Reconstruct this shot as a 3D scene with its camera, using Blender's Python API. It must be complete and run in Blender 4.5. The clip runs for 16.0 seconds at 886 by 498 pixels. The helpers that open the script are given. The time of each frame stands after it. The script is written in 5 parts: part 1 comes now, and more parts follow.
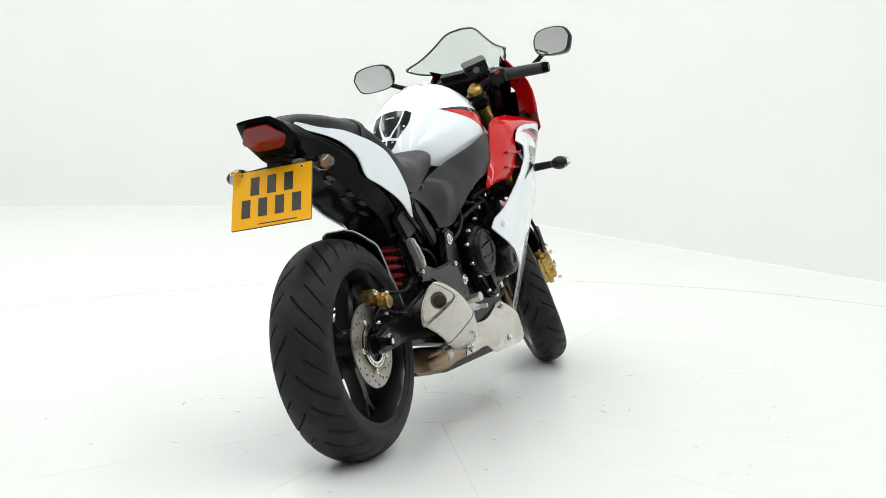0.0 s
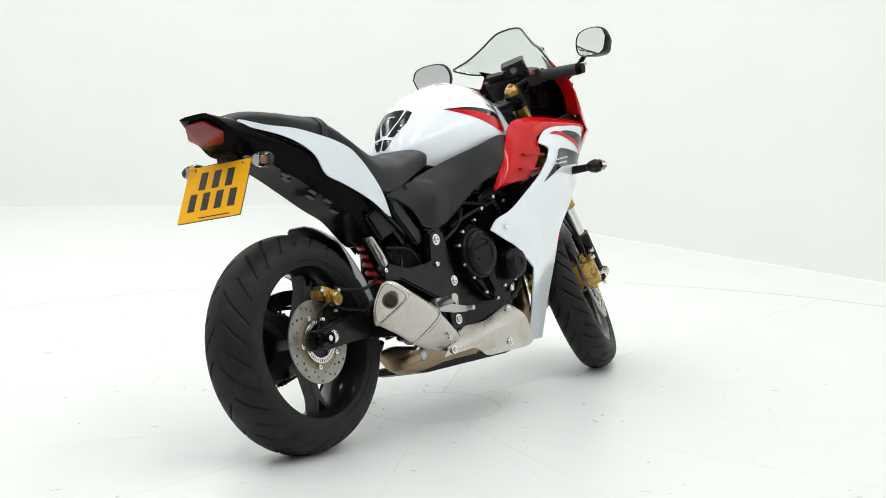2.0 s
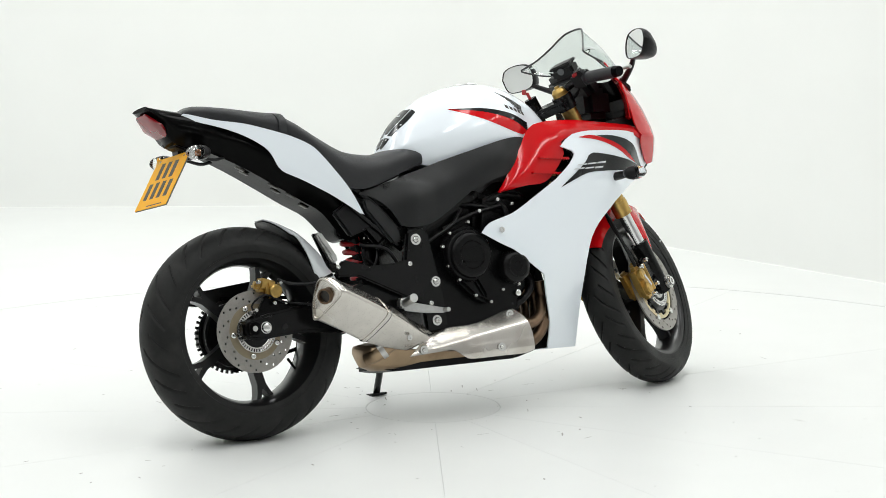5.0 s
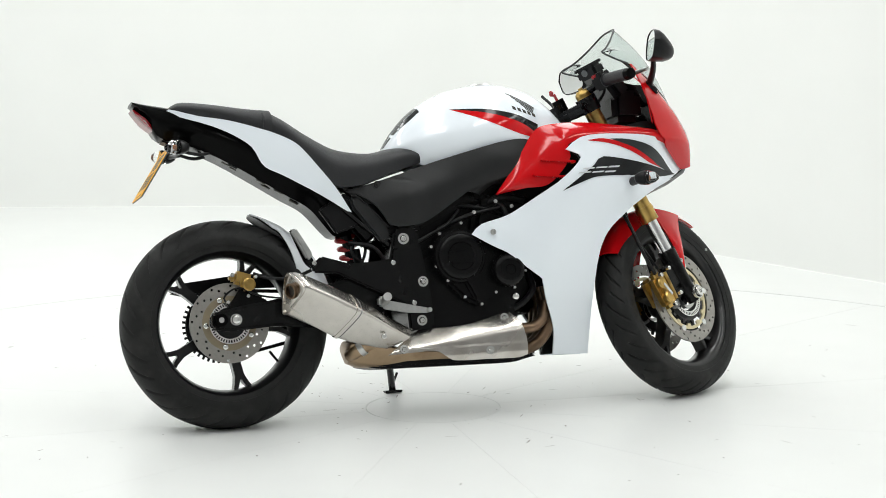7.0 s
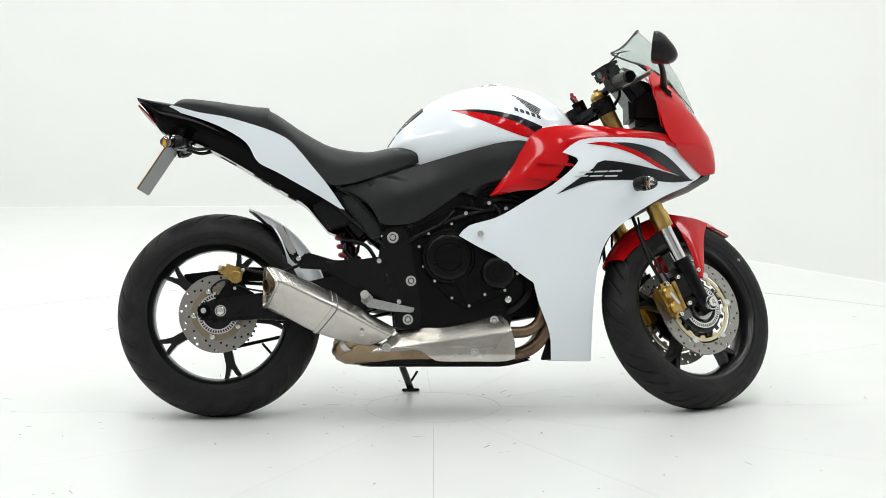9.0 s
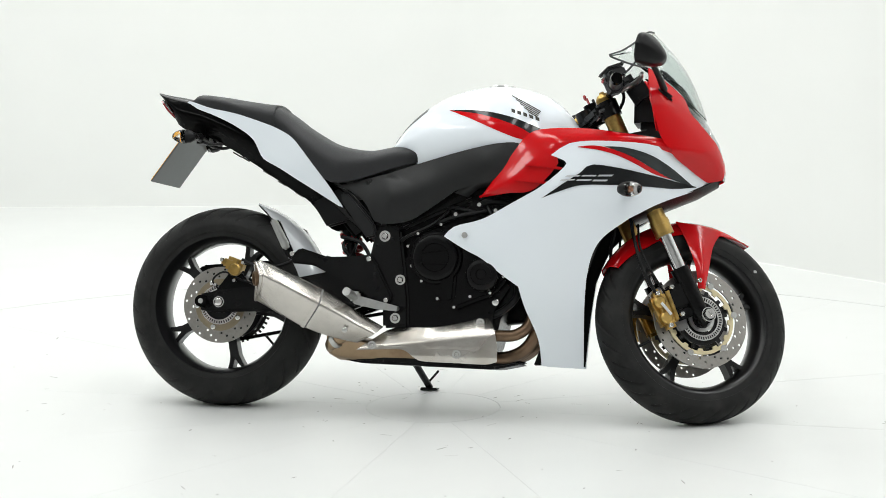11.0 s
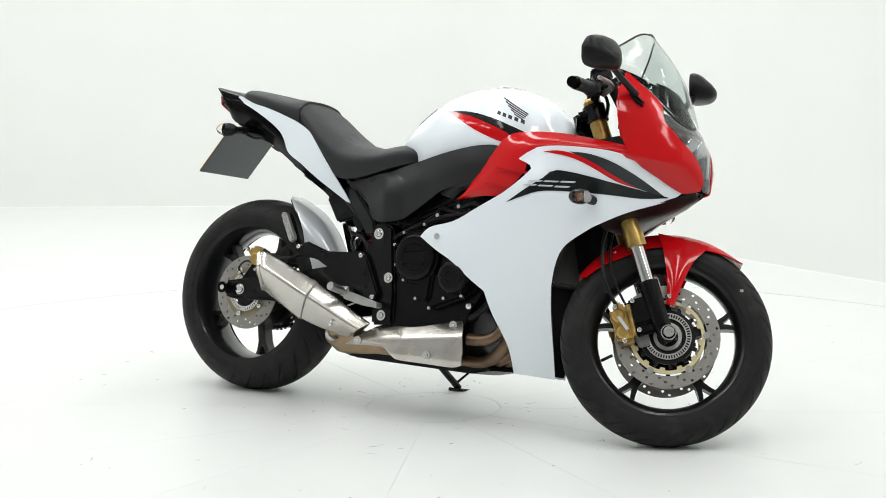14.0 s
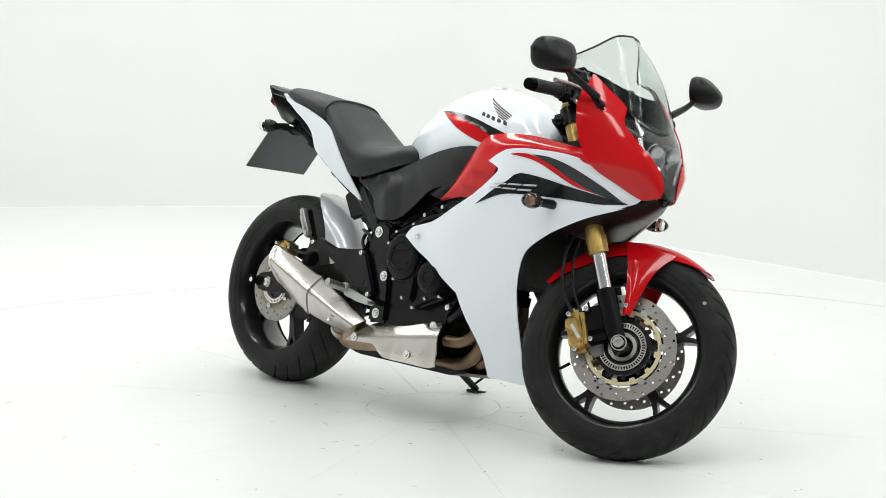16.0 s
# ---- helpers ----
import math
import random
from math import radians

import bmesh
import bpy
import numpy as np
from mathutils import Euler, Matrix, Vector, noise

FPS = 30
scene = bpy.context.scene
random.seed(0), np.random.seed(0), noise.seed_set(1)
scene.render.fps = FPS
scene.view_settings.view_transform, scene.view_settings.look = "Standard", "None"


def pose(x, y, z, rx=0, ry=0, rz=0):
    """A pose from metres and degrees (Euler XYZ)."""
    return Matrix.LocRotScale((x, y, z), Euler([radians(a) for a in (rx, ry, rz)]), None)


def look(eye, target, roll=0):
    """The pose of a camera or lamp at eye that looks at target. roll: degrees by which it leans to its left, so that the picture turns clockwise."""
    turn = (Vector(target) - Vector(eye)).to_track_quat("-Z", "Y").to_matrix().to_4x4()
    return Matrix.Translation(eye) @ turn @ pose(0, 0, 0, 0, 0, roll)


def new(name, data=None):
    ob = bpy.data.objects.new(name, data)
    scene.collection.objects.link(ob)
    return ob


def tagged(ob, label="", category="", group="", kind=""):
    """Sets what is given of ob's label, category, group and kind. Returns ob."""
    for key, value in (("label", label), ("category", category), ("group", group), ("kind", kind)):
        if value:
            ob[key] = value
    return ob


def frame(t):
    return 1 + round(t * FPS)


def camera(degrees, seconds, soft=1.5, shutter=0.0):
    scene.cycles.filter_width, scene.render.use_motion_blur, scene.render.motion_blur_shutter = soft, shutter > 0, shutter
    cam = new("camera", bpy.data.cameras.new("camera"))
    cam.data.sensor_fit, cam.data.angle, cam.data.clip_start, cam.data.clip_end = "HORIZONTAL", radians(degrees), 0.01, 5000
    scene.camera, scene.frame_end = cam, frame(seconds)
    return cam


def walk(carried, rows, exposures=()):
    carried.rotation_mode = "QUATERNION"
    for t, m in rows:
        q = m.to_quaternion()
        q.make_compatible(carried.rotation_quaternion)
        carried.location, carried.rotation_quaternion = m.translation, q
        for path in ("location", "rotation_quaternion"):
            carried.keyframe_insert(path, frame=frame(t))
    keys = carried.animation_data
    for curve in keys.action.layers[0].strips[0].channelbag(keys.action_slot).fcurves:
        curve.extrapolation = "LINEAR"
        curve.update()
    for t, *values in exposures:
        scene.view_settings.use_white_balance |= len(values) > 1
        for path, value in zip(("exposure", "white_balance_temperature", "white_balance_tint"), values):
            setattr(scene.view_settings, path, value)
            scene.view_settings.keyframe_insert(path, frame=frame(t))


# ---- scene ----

# ---- camera: a fixed tripod in front of a slowly turning stage ----
cam = camera(26.55, 16.0, soft=0.75)
EYE = Vector((0.0, -5.664, 1.290))
AIM = EYE + Vector((0.0058, 0.9901, -0.1406))
walk(cam, [(0.0, look(EYE, AIM, -0.308)), (16.0, look(EYE, AIM, -0.308))], exposures=[(0.0, 0.0, 6500, 10), (16.0, 0.0, 6500, 10)])

# ---- light: rows of ceiling light panels in a white studio ----
world = bpy.data.worlds.new("studio_air")
scene.world = world
world.use_nodes = True
world.node_tree.nodes["Background"].inputs[0].default_value = (0.95, 1.0, 0.96, 1)
world.node_tree.nodes["Background"].inputs[1].default_value = 0.2
LAMP_POWER = 33.2


def ceiling_lamp(x, y, sx, sy, power, z=4.42):
    data = bpy.data.lights.new("ceiling_panel_light", "AREA")
    data.shape, data.size, data.size_y, data.energy, data.color = "RECTANGLE", sx, sy, power, (0.985, 1.0, 0.984)
    ob = new("ceiling_panel_light", data)
    ob.location = (x, y, z)
    return ob


LAMPS = [(x, y) for x in (-3.6, -1.2, 1.2, 3.6) for y in (-2.9, -0.4, 2.1, 4.0)]
for lx, ly in LAMPS:
    if lx * 0.776 + ly * 0.63 < 2.6:
        ceiling_lamp(lx, ly, 0.5, 2.0, LAMP_POWER * (0.80 + 0.05 * math.hypot(lx, ly)))


# ---- materials ----
def material(name, color, rough=0.5, metal=0.0, coat=0.0, grain=0.0, grain_size=60.0, bump=0.0, bump_size=200.0, spec=0.5, dirt=None, dirt_amount=0.0, dirt_size=6.0):
    """A principled surface with fine grain, larger stains and relief."""
    m = bpy.data.materials.new(name)
    m.use_nodes = True
    nt = m.node_tree
    b = nt.nodes["Principled BSDF"]
    b.inputs["Base Color"].default_value = (*color, 1)
    b.inputs["Roughness"].default_value = rough
    b.inputs["Metallic"].default_value = metal
    b.inputs["Coat Weight"].default_value = coat
    b.inputs["Coat Roughness"].default_value = 0.04
    b.inputs["Specular IOR Level"].default_value = spec
    tc = nt.nodes.new("ShaderNodeTexCoord")

    def noise_node(scale, detail=4.0):
        n = nt.nodes.new("ShaderNodeTexNoise")
        n.inputs["Scale"].default_value = scale
        n.inputs["Detail"].default_value = detail
        nt.links.new(tc.outputs["Object"], n.inputs["Vector"])
        return n

    color_out = None
    if grain > 0:
        n = noise_node(grain_size)
        mix = nt.nodes.new("ShaderNodeMix")
        mix.data_type = "RGBA"
        mix.inputs[6].default_value = (*[c * (1 - grain) for c in color], 1)
        mix.inputs[7].default_value = (*[min(1, c * (1 + grain)) for c in color], 1)
        nt.links.new(n.outputs["Fac"], mix.inputs[0])
        color_out = mix.outputs[2]
        rr = nt.nodes.new("ShaderNodeMapRange")
        rr.inputs[3].default_value = max(0.02, rough * (1 - grain))
        rr.inputs[4].default_value = min(1, rough * (1 + grain))
        n2 = noise_node(grain_size * 0.12)
        nt.links.new(n2.outputs["Fac"], rr.inputs[0])
        nt.links.new(rr.outputs[0], b.inputs["Roughness"])
    if dirt:
        n = noise_node(dirt_size, 6.0)
        ramp = nt.nodes.new("ShaderNodeValToRGB")
        ramp.color_ramp.elements[0].position, ramp.color_ramp.elements[1].position = 0.5, 0.72
        ramp.color_ramp.elements[1].color = (dirt_amount, dirt_amount, dirt_amount, 1)
        nt.links.new(n.outputs["Fac"], ramp.inputs[0])
        mix = nt.nodes.new("ShaderNodeMix")
        mix.data_type = "RGBA"
        mix.inputs[6].default_value = (*color, 1)
        mix.inputs[7].default_value = (*dirt, 1)
        nt.links.new(ramp.outputs[0], mix.inputs[0])
        if color_out:
            nt.links.new(color_out, mix.inputs[6])
        color_out = mix.outputs[2]
    if color_out:
        nt.links.new(color_out, b.inputs["Base Color"])
    if bump > 0:
        n = noise_node(bump_size, 3.0)
        bn = nt.nodes.new("ShaderNodeBump")
        bn.inputs["Strength"].default_value = bump
        bn.inputs["Distance"].default_value = 0.002
        nt.links.new(n.outputs["Fac"], bn.inputs["Height"])
        nt.links.new(bn.outputs[0], b.inputs["Normal"])
    return m


def glass(name, tint, rough=0.02, ior=1.3):
    m = bpy.data.materials.new(name)
    m.use_nodes = True
    b = m.node_tree.nodes["Principled BSDF"]
    b.inputs["Base Color"].default_value = (*tint, 1)
    b.inputs["Roughness"].default_value = rough
    b.inputs["Transmission Weight"].default_value = 1.0
    b.inputs["IOR"].default_value = ior
    return m


M_WALL = material("studio_wall_paint", (0.87, 0.88, 0.86), 0.75, grain=0.015, grain_size=3.0, bump=0.05, bump_size=40)
# grey of the unseen walls, set for bounced light and reflections
M_FILLWALL = material("grey_fill_wall", (0.62, 0.62, 0.62), 0.8, grain=0.05, grain_size=3.0)
M_CEIL = material("pale_grey_fill_ceiling", (0.55, 0.55, 0.55), 0.85, grain=0.05, grain_size=3.0)
M_FLOOR = material("studio_floor_paint", (0.760, 0.773, 0.760), 0.38, grain=0.02, grain_size=5.0, dirt=(0.72, 0.73, 0.72), dirt_amount=0.3, dirt_size=2.2, spec=0.35)
M_GAP = material("dark_joint", (0.20, 0.20, 0.20), 0.9, grain=0.1)
M_SCUFF = material("rubber_scuff", (0.38, 0.37, 0.35), 0.8, grain=0.3)
M_WHITE = material("white_pearl_paint", (0.88, 0.935, 0.995), 0.16, coat=0.8, grain=0.012, grain_size=900)
M_RED = material("red_paint", (0.58, 0.004, 0.007), 0.12, coat=0.3, grain=0.05, grain_size=700, spec=0.22)
M_BLACKP = material("textured_black_plastic", (0.006, 0.006, 0.0065), 0.36, grain=0.15, grain_size=300, bump=0.12, bump_size=900, spec=0.22)
M_COVER = material("satin_grey_black_plastic", (0.010, 0.0105, 0.011), 0.40, grain=0.2, grain_size=260, bump=0.18, bump_size=900, spec=0.36)
M_BLACKG = material("gloss_black_plastic", (0.003, 0.003, 0.003), 0.12, coat=0.0, grain=0.08, grain_size=200, spec=0.05)
M_DECALK = material("black_vinyl_decal", (0.010, 0.011, 0.012), 0.18, coat=0.3, grain=0.05, spec=0.16)
M_DECALG = material("grey_vinyl_decal", (0.030, 0.035, 0.037), 0.18, coat=0.3, grain=0.05, spec=0.16)
M_SILVERD = material("silver_vinyl_decal", (0.62, 0.64, 0.66), 0.3, metal=0.3, grain=0.05)
M_SEAT = material("black_seat_vinyl", (0.022, 0.0225, 0.0245), 0.48, grain=0.2, grain_size=250, bump=0.25, bump_size=700, spec=0.34)
M_TYRE = material("worn_tyre_rubber", (0.0115, 0.0118, 0.0115), 0.56, grain=0.3, grain_size=90, bump=0.2, bump_size=500, dirt=(0.030, 0.030, 0.028), dirt_amount=0.6, dirt_size=14, spec=0.22)
M_RIM = material("satin_black_alloy", (0.007, 0.007, 0.0075), 0.3, coat=0.3, grain=0.1, grain_size=200, spec=0.32)
M_ENGINE = material("engine_black_coating", (0.0038, 0.0038, 0.0040), 0.24, grain=0.3, grain_size=160, bump=0.14, bump_size=420, spec=0.17)
M_FRAME = material("frame_black_enamel", (0.0040, 0.0040, 0.0042), 0.26, coat=0.1, grain=0.2, grain_size=160, bump=0.08, bump_size=420, spec=0.22)
M_STEEL = material("brushed_stainless", (0.60, 0.57, 0.53), 0.27, metal=1.0, grain=0.12, grain_size=30, bump=0.06, bump_size=250, dirt=(0.42, 0.37, 0.31), dirt_amount=0.5, dirt_size=9)
M_DISC = material("ground_disc_steel", (0.35, 0.335, 0.31), 0.40, metal=0.8, grain=0.15, grain_size=120)
M_CHROME = material("chrome", (0.75, 0.75, 0.75), 0.10, metal=1.0, grain=0.03)
M_ALU = material("cast_aluminium", (0.55, 0.55, 0.54), 0.36, metal=1.0, grain=0.15, grain_size=100)
M_BOLT = material("zinc_bolt", (0.80, 0.80, 0.78), 0.20, metal=0.95, grain=0.1)
M_REARCARRIER = material("dull_brass_carrier", (0.30, 0.25, 0.17), 0.45, metal=0.5, grain=0.15)
M_GOLD = material("gold_anodised", (0.55, 0.36, 0.11), 0.30, metal=0.9, grain=0.12, grain_size=80, dirt=(0.16, 0.11, 0.04), dirt_amount=0.6, dirt_size=40)
M_CARRIER = material("pale_gold_carrier", (0.72, 0.63, 0.40), 0.42, metal=0.5, grain=0.1)
M_BRONZE = material("heat_stained_pipe", (0.19, 0.125, 0.08), 0.40, metal=0.85, grain=0.35, grain_size=18, dirt=(0.06, 0.045, 0.03), dirt_amount=0.8, dirt_size=12)
M_TAN = material("straw_tinted_steel", (0.36, 0.26, 0.165), 0.36, metal=0.9, grain=0.3, grain_size=16, dirt=(0.16, 0.10, 0.06), dirt_amount=0.8, dirt_size=10)
M_SPRING = material("red_spring", (0.38, 0.006, 0.010), 0.35, coat=0.2, grain=0.05)
M_LENSR = material("red_lens", (0.20, 0.003, 0.006), 0.18, coat=0.1, grain=0.2, grain_size=50)
M_LENSC = glass("clear_lens", (0.93, 0.93, 0.92), 0.05, 1.45)
M_LENSH = glass("smoked_headlamp_glass", (0.70, 0.72, 0.73), 0.02, 1.45)
M_TRIM = material("grey_rubber_trim", (0.05, 0.053, 0.055), 0.4, grain=0.15, spec=0.4)
M_BULB = material("amber_bulb", (0.36, 0.15, 0.07), 0.25, grain=0.1)
M_SCREEN = glass("smoked_screen", (0.77, 0.815, 0.805), 0.0, 1.25)
M_PLATEY = material("yellow_plate", (0.95, 0.46, 0.006), 0.45, grain=0.03, grain_size=40, spec=0.2)
M_PLATEB = material("grey_plate_back", (0.10, 0.11, 0.11), 0.45, grain=0.08)
# black for print, and for the shade in the outlet and slots
M_INK_SHADE = material("black_ink_and_shade", (0.02, 0.016, 0.012), 0.4, grain=0.1)
M_MIRROR = material("mirror_glass", (0.85, 0.86, 0.86), 0.02, metal=1.0)
M_HUGGER = material("silver_white_paint", (0.72, 0.75, 0.78), 0.24, coat=0.8, metal=0.15, grain=0.04, grain_size=500)
M_RADIATOR = material("radiator_core", (0.02, 0.02, 0.02), 0.6, grain=0.4, grain_size=200, bump=0.6, bump_size=300)


# ---- mesh helpers ----
def part(name, bm, mat, parent=None, label="", angle=38.0, m=None):
    """Links a bmesh as one mesh object under a thing or a part."""
    if m is not None:
        bm.transform(m)
    bmesh.ops.remove_doubles(bm, verts=bm.verts, dist=0.00002)
    bmesh.ops.recalc_face_normals(bm, faces=bm.faces)
    for f in bm.faces:
        f.smooth = True
    lim = radians(angle)
    for e in bm.edges:
        if len(e.link_faces) == 2 and e.calc_face_angle(0) > lim:
            e.smooth = False
    me = bpy.data.meshes.new(name)
    bm.to_mesh(me)
    bm.free()
    me.materials.append(mat)
    ob = new(name, me)
    if parent:
        ob.parent = parent
    if label:
        tagged(ob, label)
    return ob


def spline(pts, n):
    """n points along a smooth line through pts, even in length."""
    p = [Vector(q) for q in pts]
    if len(p) == 2:
        return [p[0].lerp(p[1], i / (n - 1)) for i in range(n)]
    dense = []
    for i in range(len(p) - 1):
        a, b = p[i], p[i + 1]
        z, c = p[i - 1] if i else a * 2 - b, p[i + 2] if i + 2 < len(p) else b * 2 - a
        for k in range(12):
            t = k / 12
            dense.append(0.5 * ((b - z) * t + 2 * a + (2 * z - 5 * a + 4 * b - c) * t * t + (3 * a - z - 3 * b + c) * t ** 3))
    dense.append(p[-1])
    d = [0.0]
    for a, b in zip(dense, dense[1:]):
        d.append(d[-1] + (b - a).length)
    out, j = [], 0
    for i in range(n):
        s = d[-1] * i / (n - 1)
        while j < len(d) - 2 and d[j + 1] < s:
            j += 1
        w = (s - d[j]) / max(d[j + 1] - d[j], 1e-9)
        out.append(dense[j].lerp(dense[j + 1], min(1, max(0, w))))
    return out


def grid_bm(rows, thick=0.0):
    """A sheet from rows of points, with a thickness along its normals."""
    bm = bmesh.new()
    vs = [[bm.verts.new(p) for p in r] for r in rows]
    for i in range(len(rows) - 1):
        for j in range(len(rows[0]) - 1):
            q = [vs[i][j], vs[i + 1][j], vs[i + 1][j + 1], vs[i][j + 1]]
            if len({tuple(round(c, 6) for c in v.co) for v in q}) >= 3:
                try:
                    bm.faces.new(q)
                except ValueError:
                    pass
    bmesh.ops.remove_doubles(bm, verts=bm.verts, dist=0.00005)
    bmesh.ops.recalc_face_normals(bm, faces=bm.faces)
    return thicken(bm, thick) if thick else bm


def thicken(bm, thick):
    """Gives a sheet an inner face and edges."""
    bm.normal_update()
    faces, edge = bm.faces[:], [e for e in bm.edges if len(e.link_faces) == 1]
    rims = []
    for e in edge:
        l = e.link_loops[0]
        rims.append((l.vert, l.link_loop_next.vert))
    back = {v: bm.verts.new(v.co - v.normal * thick) for v in bm.verts[:]}
    for f in faces:
        bm.faces.new([back[v] for v in reversed(f.verts)])
    for a, b in rims:
        bm.faces.new((b, a, back[a], back[b]))
    return bm


def strip(A, B, n=20, m=8, thick=0.004, bulge=0.0, axis=(0, -1, 0)):
    """A panel between two smooth lines, bulged along an axis."""
    a, b = spline(A, n), spline(B, n)
    ax = Vector(axis)
    rows = []
    for p, q in zip(a, b):
        rows.append([p.lerp(q, j / m) + ax * bulge * math.sin(math.pi * j / m) for j in range(m + 1)])
    return grid_bm(rows, thick)


def mirrored(bm):
    c = bm.copy()
    c.transform(Matrix.Diagonal((1, -1, 1, 1)))
    return c


def loft(rings, cap=True):
    bm = bmesh.new()
    vs = [[bm.verts.new(p) for p in r] for r in rings]
    n = len(rings[0])
    for i in range(len(rings) - 1):
        for j in range(n):
            bm.faces.new((vs[i][j], vs[i][(j + 1) % n], vs[i + 1][(j + 1) % n], vs[i + 1][j]))
    if cap:
        bm.faces.new(vs[0])
        bm.faces.new(vs[-1])
    return bm


def tube(pts, r, seg=10, n=0):
    """A round bar along a line; r may be one radius or a radius for each end."""
    p = spline(pts, n or max(2, len(pts) * 5)) if len(pts) > 2 else [Vector(q) for q in pts]
    r0, r1 = r if isinstance(r, tuple) else (r, r)
    up = Vector((0, 0, 1)) if abs((p[-1] - p[0]).normalized().z) < 0.9 else Vector((1, 0, 0))
    rings = []
    for i, c in enumerate(p):
        d = (p[min(i + 1, len(p) - 1)] - p[max(i - 1, 0)]).normalized()
        u = d.cross(up).normalized()
        v = u.cross(d)
        up = v
        rr = r0 + (r1 - r0) * i / (len(p) - 1)
        rings.append([c + (u * math.cos(a) + v * math.sin(a)) * rr for a in [2 * math.pi * k / seg for k in range(seg)]])
    return loft(rings)


def lathe(profile, c=(0, 0, 0), seg=64, closed=True):
    """Turns (radius, y) pairs round the y axis at c."""
    rings = []
    for k in range(seg):
        a = 2 * math.pi * k / seg
        rings.append([Vector((c[0] + r * math.cos(a), c[1] + y, c[2] + r * math.sin(a))) for r, y in profile])
    bm = bmesh.new()
    vs = [[bm.verts.new(p) for p in r] for r in rings]
    n = len(profile)
    for i in range(seg):
        for j in range(n if closed else n - 1):
            q = (vs[i][j], vs[(i + 1) % seg][j], vs[(i + 1) % seg][(j + 1) % n], vs[i][(j + 1) % n])
            bm.faces.new(q)
    return bm


def disc(r, y0, y1, c, seg=32, bevel=0.002):
    """A flat round block along y."""
    b = min(bevel, abs(y1 - y0) / 2.2, r / 3)
    s = 1 if y1 > y0 else -1
    return lathe([(0.00001, y0), (r - b, y0), (r, y0 + b * s), (r, y1 - b * s), (r - b, y1), (0.00001, y1)], c, seg, False)


def prism(poly, y0, y1, bevel=0.004):
    """A plate with an outline in x and z, rounded at its edges."""
    bm = bmesh.new()
    a = [bm.verts.new((x, y0, z)) for x, z in poly]
    b = [bm.verts.new((x, y1, z)) for x, z in poly]
    n = len(poly)
    bm.faces.new(a)
    bm.faces.new(b)
    for i in range(n):
        bm.faces.new((a[i], a[(i + 1) % n], b[(i + 1) % n], b[i]))
    bmesh.ops.recalc_face_normals(bm, faces=bm.faces)
    if bevel:
        bmesh.ops.bevel(bm, geom=bm.edges[:], offset=bevel, segments=2, affect="EDGES", clamp_overlap=True)
    return bm


def block(c, size, bevel=0.004, m=None):
    bm = bmesh.new()
    bmesh.ops.create_cube(bm, size=1.0, matrix=Matrix.Translation(c) @ (m or Matrix()) @ Matrix.Diagonal((*size, 1)))
    if bevel:
        bmesh.ops.bevel(bm, geom=bm.edges[:], offset=bevel, segments=2, affect="EDGES", clamp_overlap=True)
    return bm


def joined(*bms):
    out = bmesh.new()
    for b in bms:
        me = bpy.data.meshes.new("tmp")
        b.to_mesh(me)
        b.free()
        out.from_mesh(me)
        bpy.data.meshes.remove(me)
    return out


def surface(ctrl):
    """A smooth half width over x and z through control points (x, z, w)."""
    P = np.array([(a, b) for a, b, _ in ctrl])
    n = len(P)

    def k(d):
        return np.where(d > 1e-9, d * d * np.log(d + 1e-12), 0.0)
    K = k(np.linalg.norm(P[:, None] - P[None], axis=2)) + np.eye(n) * 2e-4
    Q = np.c_[np.ones(n), P]
    A = np.block([[K, Q], [Q.T, np.zeros((3, 3))]])
    w = np.linalg.solve(A, np.r_[[c for _, _, c in ctrl], 0, 0, 0])

    def f(x, z):
        d = np.hypot(P[:, 0] - x, P[:, 1] - z)
        return float(k(d) @ w[:n] + w[n] + w[n + 1] * x + w[n + 2] * z)
    return f


def skin(A, B, wide, n=24, m=10, thick=0.004, lift=0.0):
    """A right-hand panel between two lines in x and z, laid on the half width."""
    a, b = spline([(x, 0, z) for x, z in A], n), spline([(x, 0, z) for x, z in B], n)
    rows = []
    for p, q in zip(a, b):
        row = []
        for j in range(m + 1):
            c = p.lerp(q, j / m)
            row.append(Vector((c.x, -wide(c.x, c.z) - lift, c.z)))
        rows.append(row)
    return grid_bm(rows, thick)


def skins(pairs, wide, n=14, m=10, thick=0.005):
    """Several such panels that share their end lines, as one sheet."""
    rows = []
    for A, B in pairs:
        a, b = spline([(x, 0, z) for x, z in A], n), spline([(x, 0, z) for x, z in B], n)
        for i, (p, q) in enumerate(zip(a, b)):
            if rows and i == 0:
                continue
            rows.append([Vector((c.x, -wide(c.x, c.z), c.z)) for c in [p.lerp(q, j / m) for j in range(m + 1)]])
    return grid_bm(rows, thick)


# ---- the studio ----
GROUND = -0.006


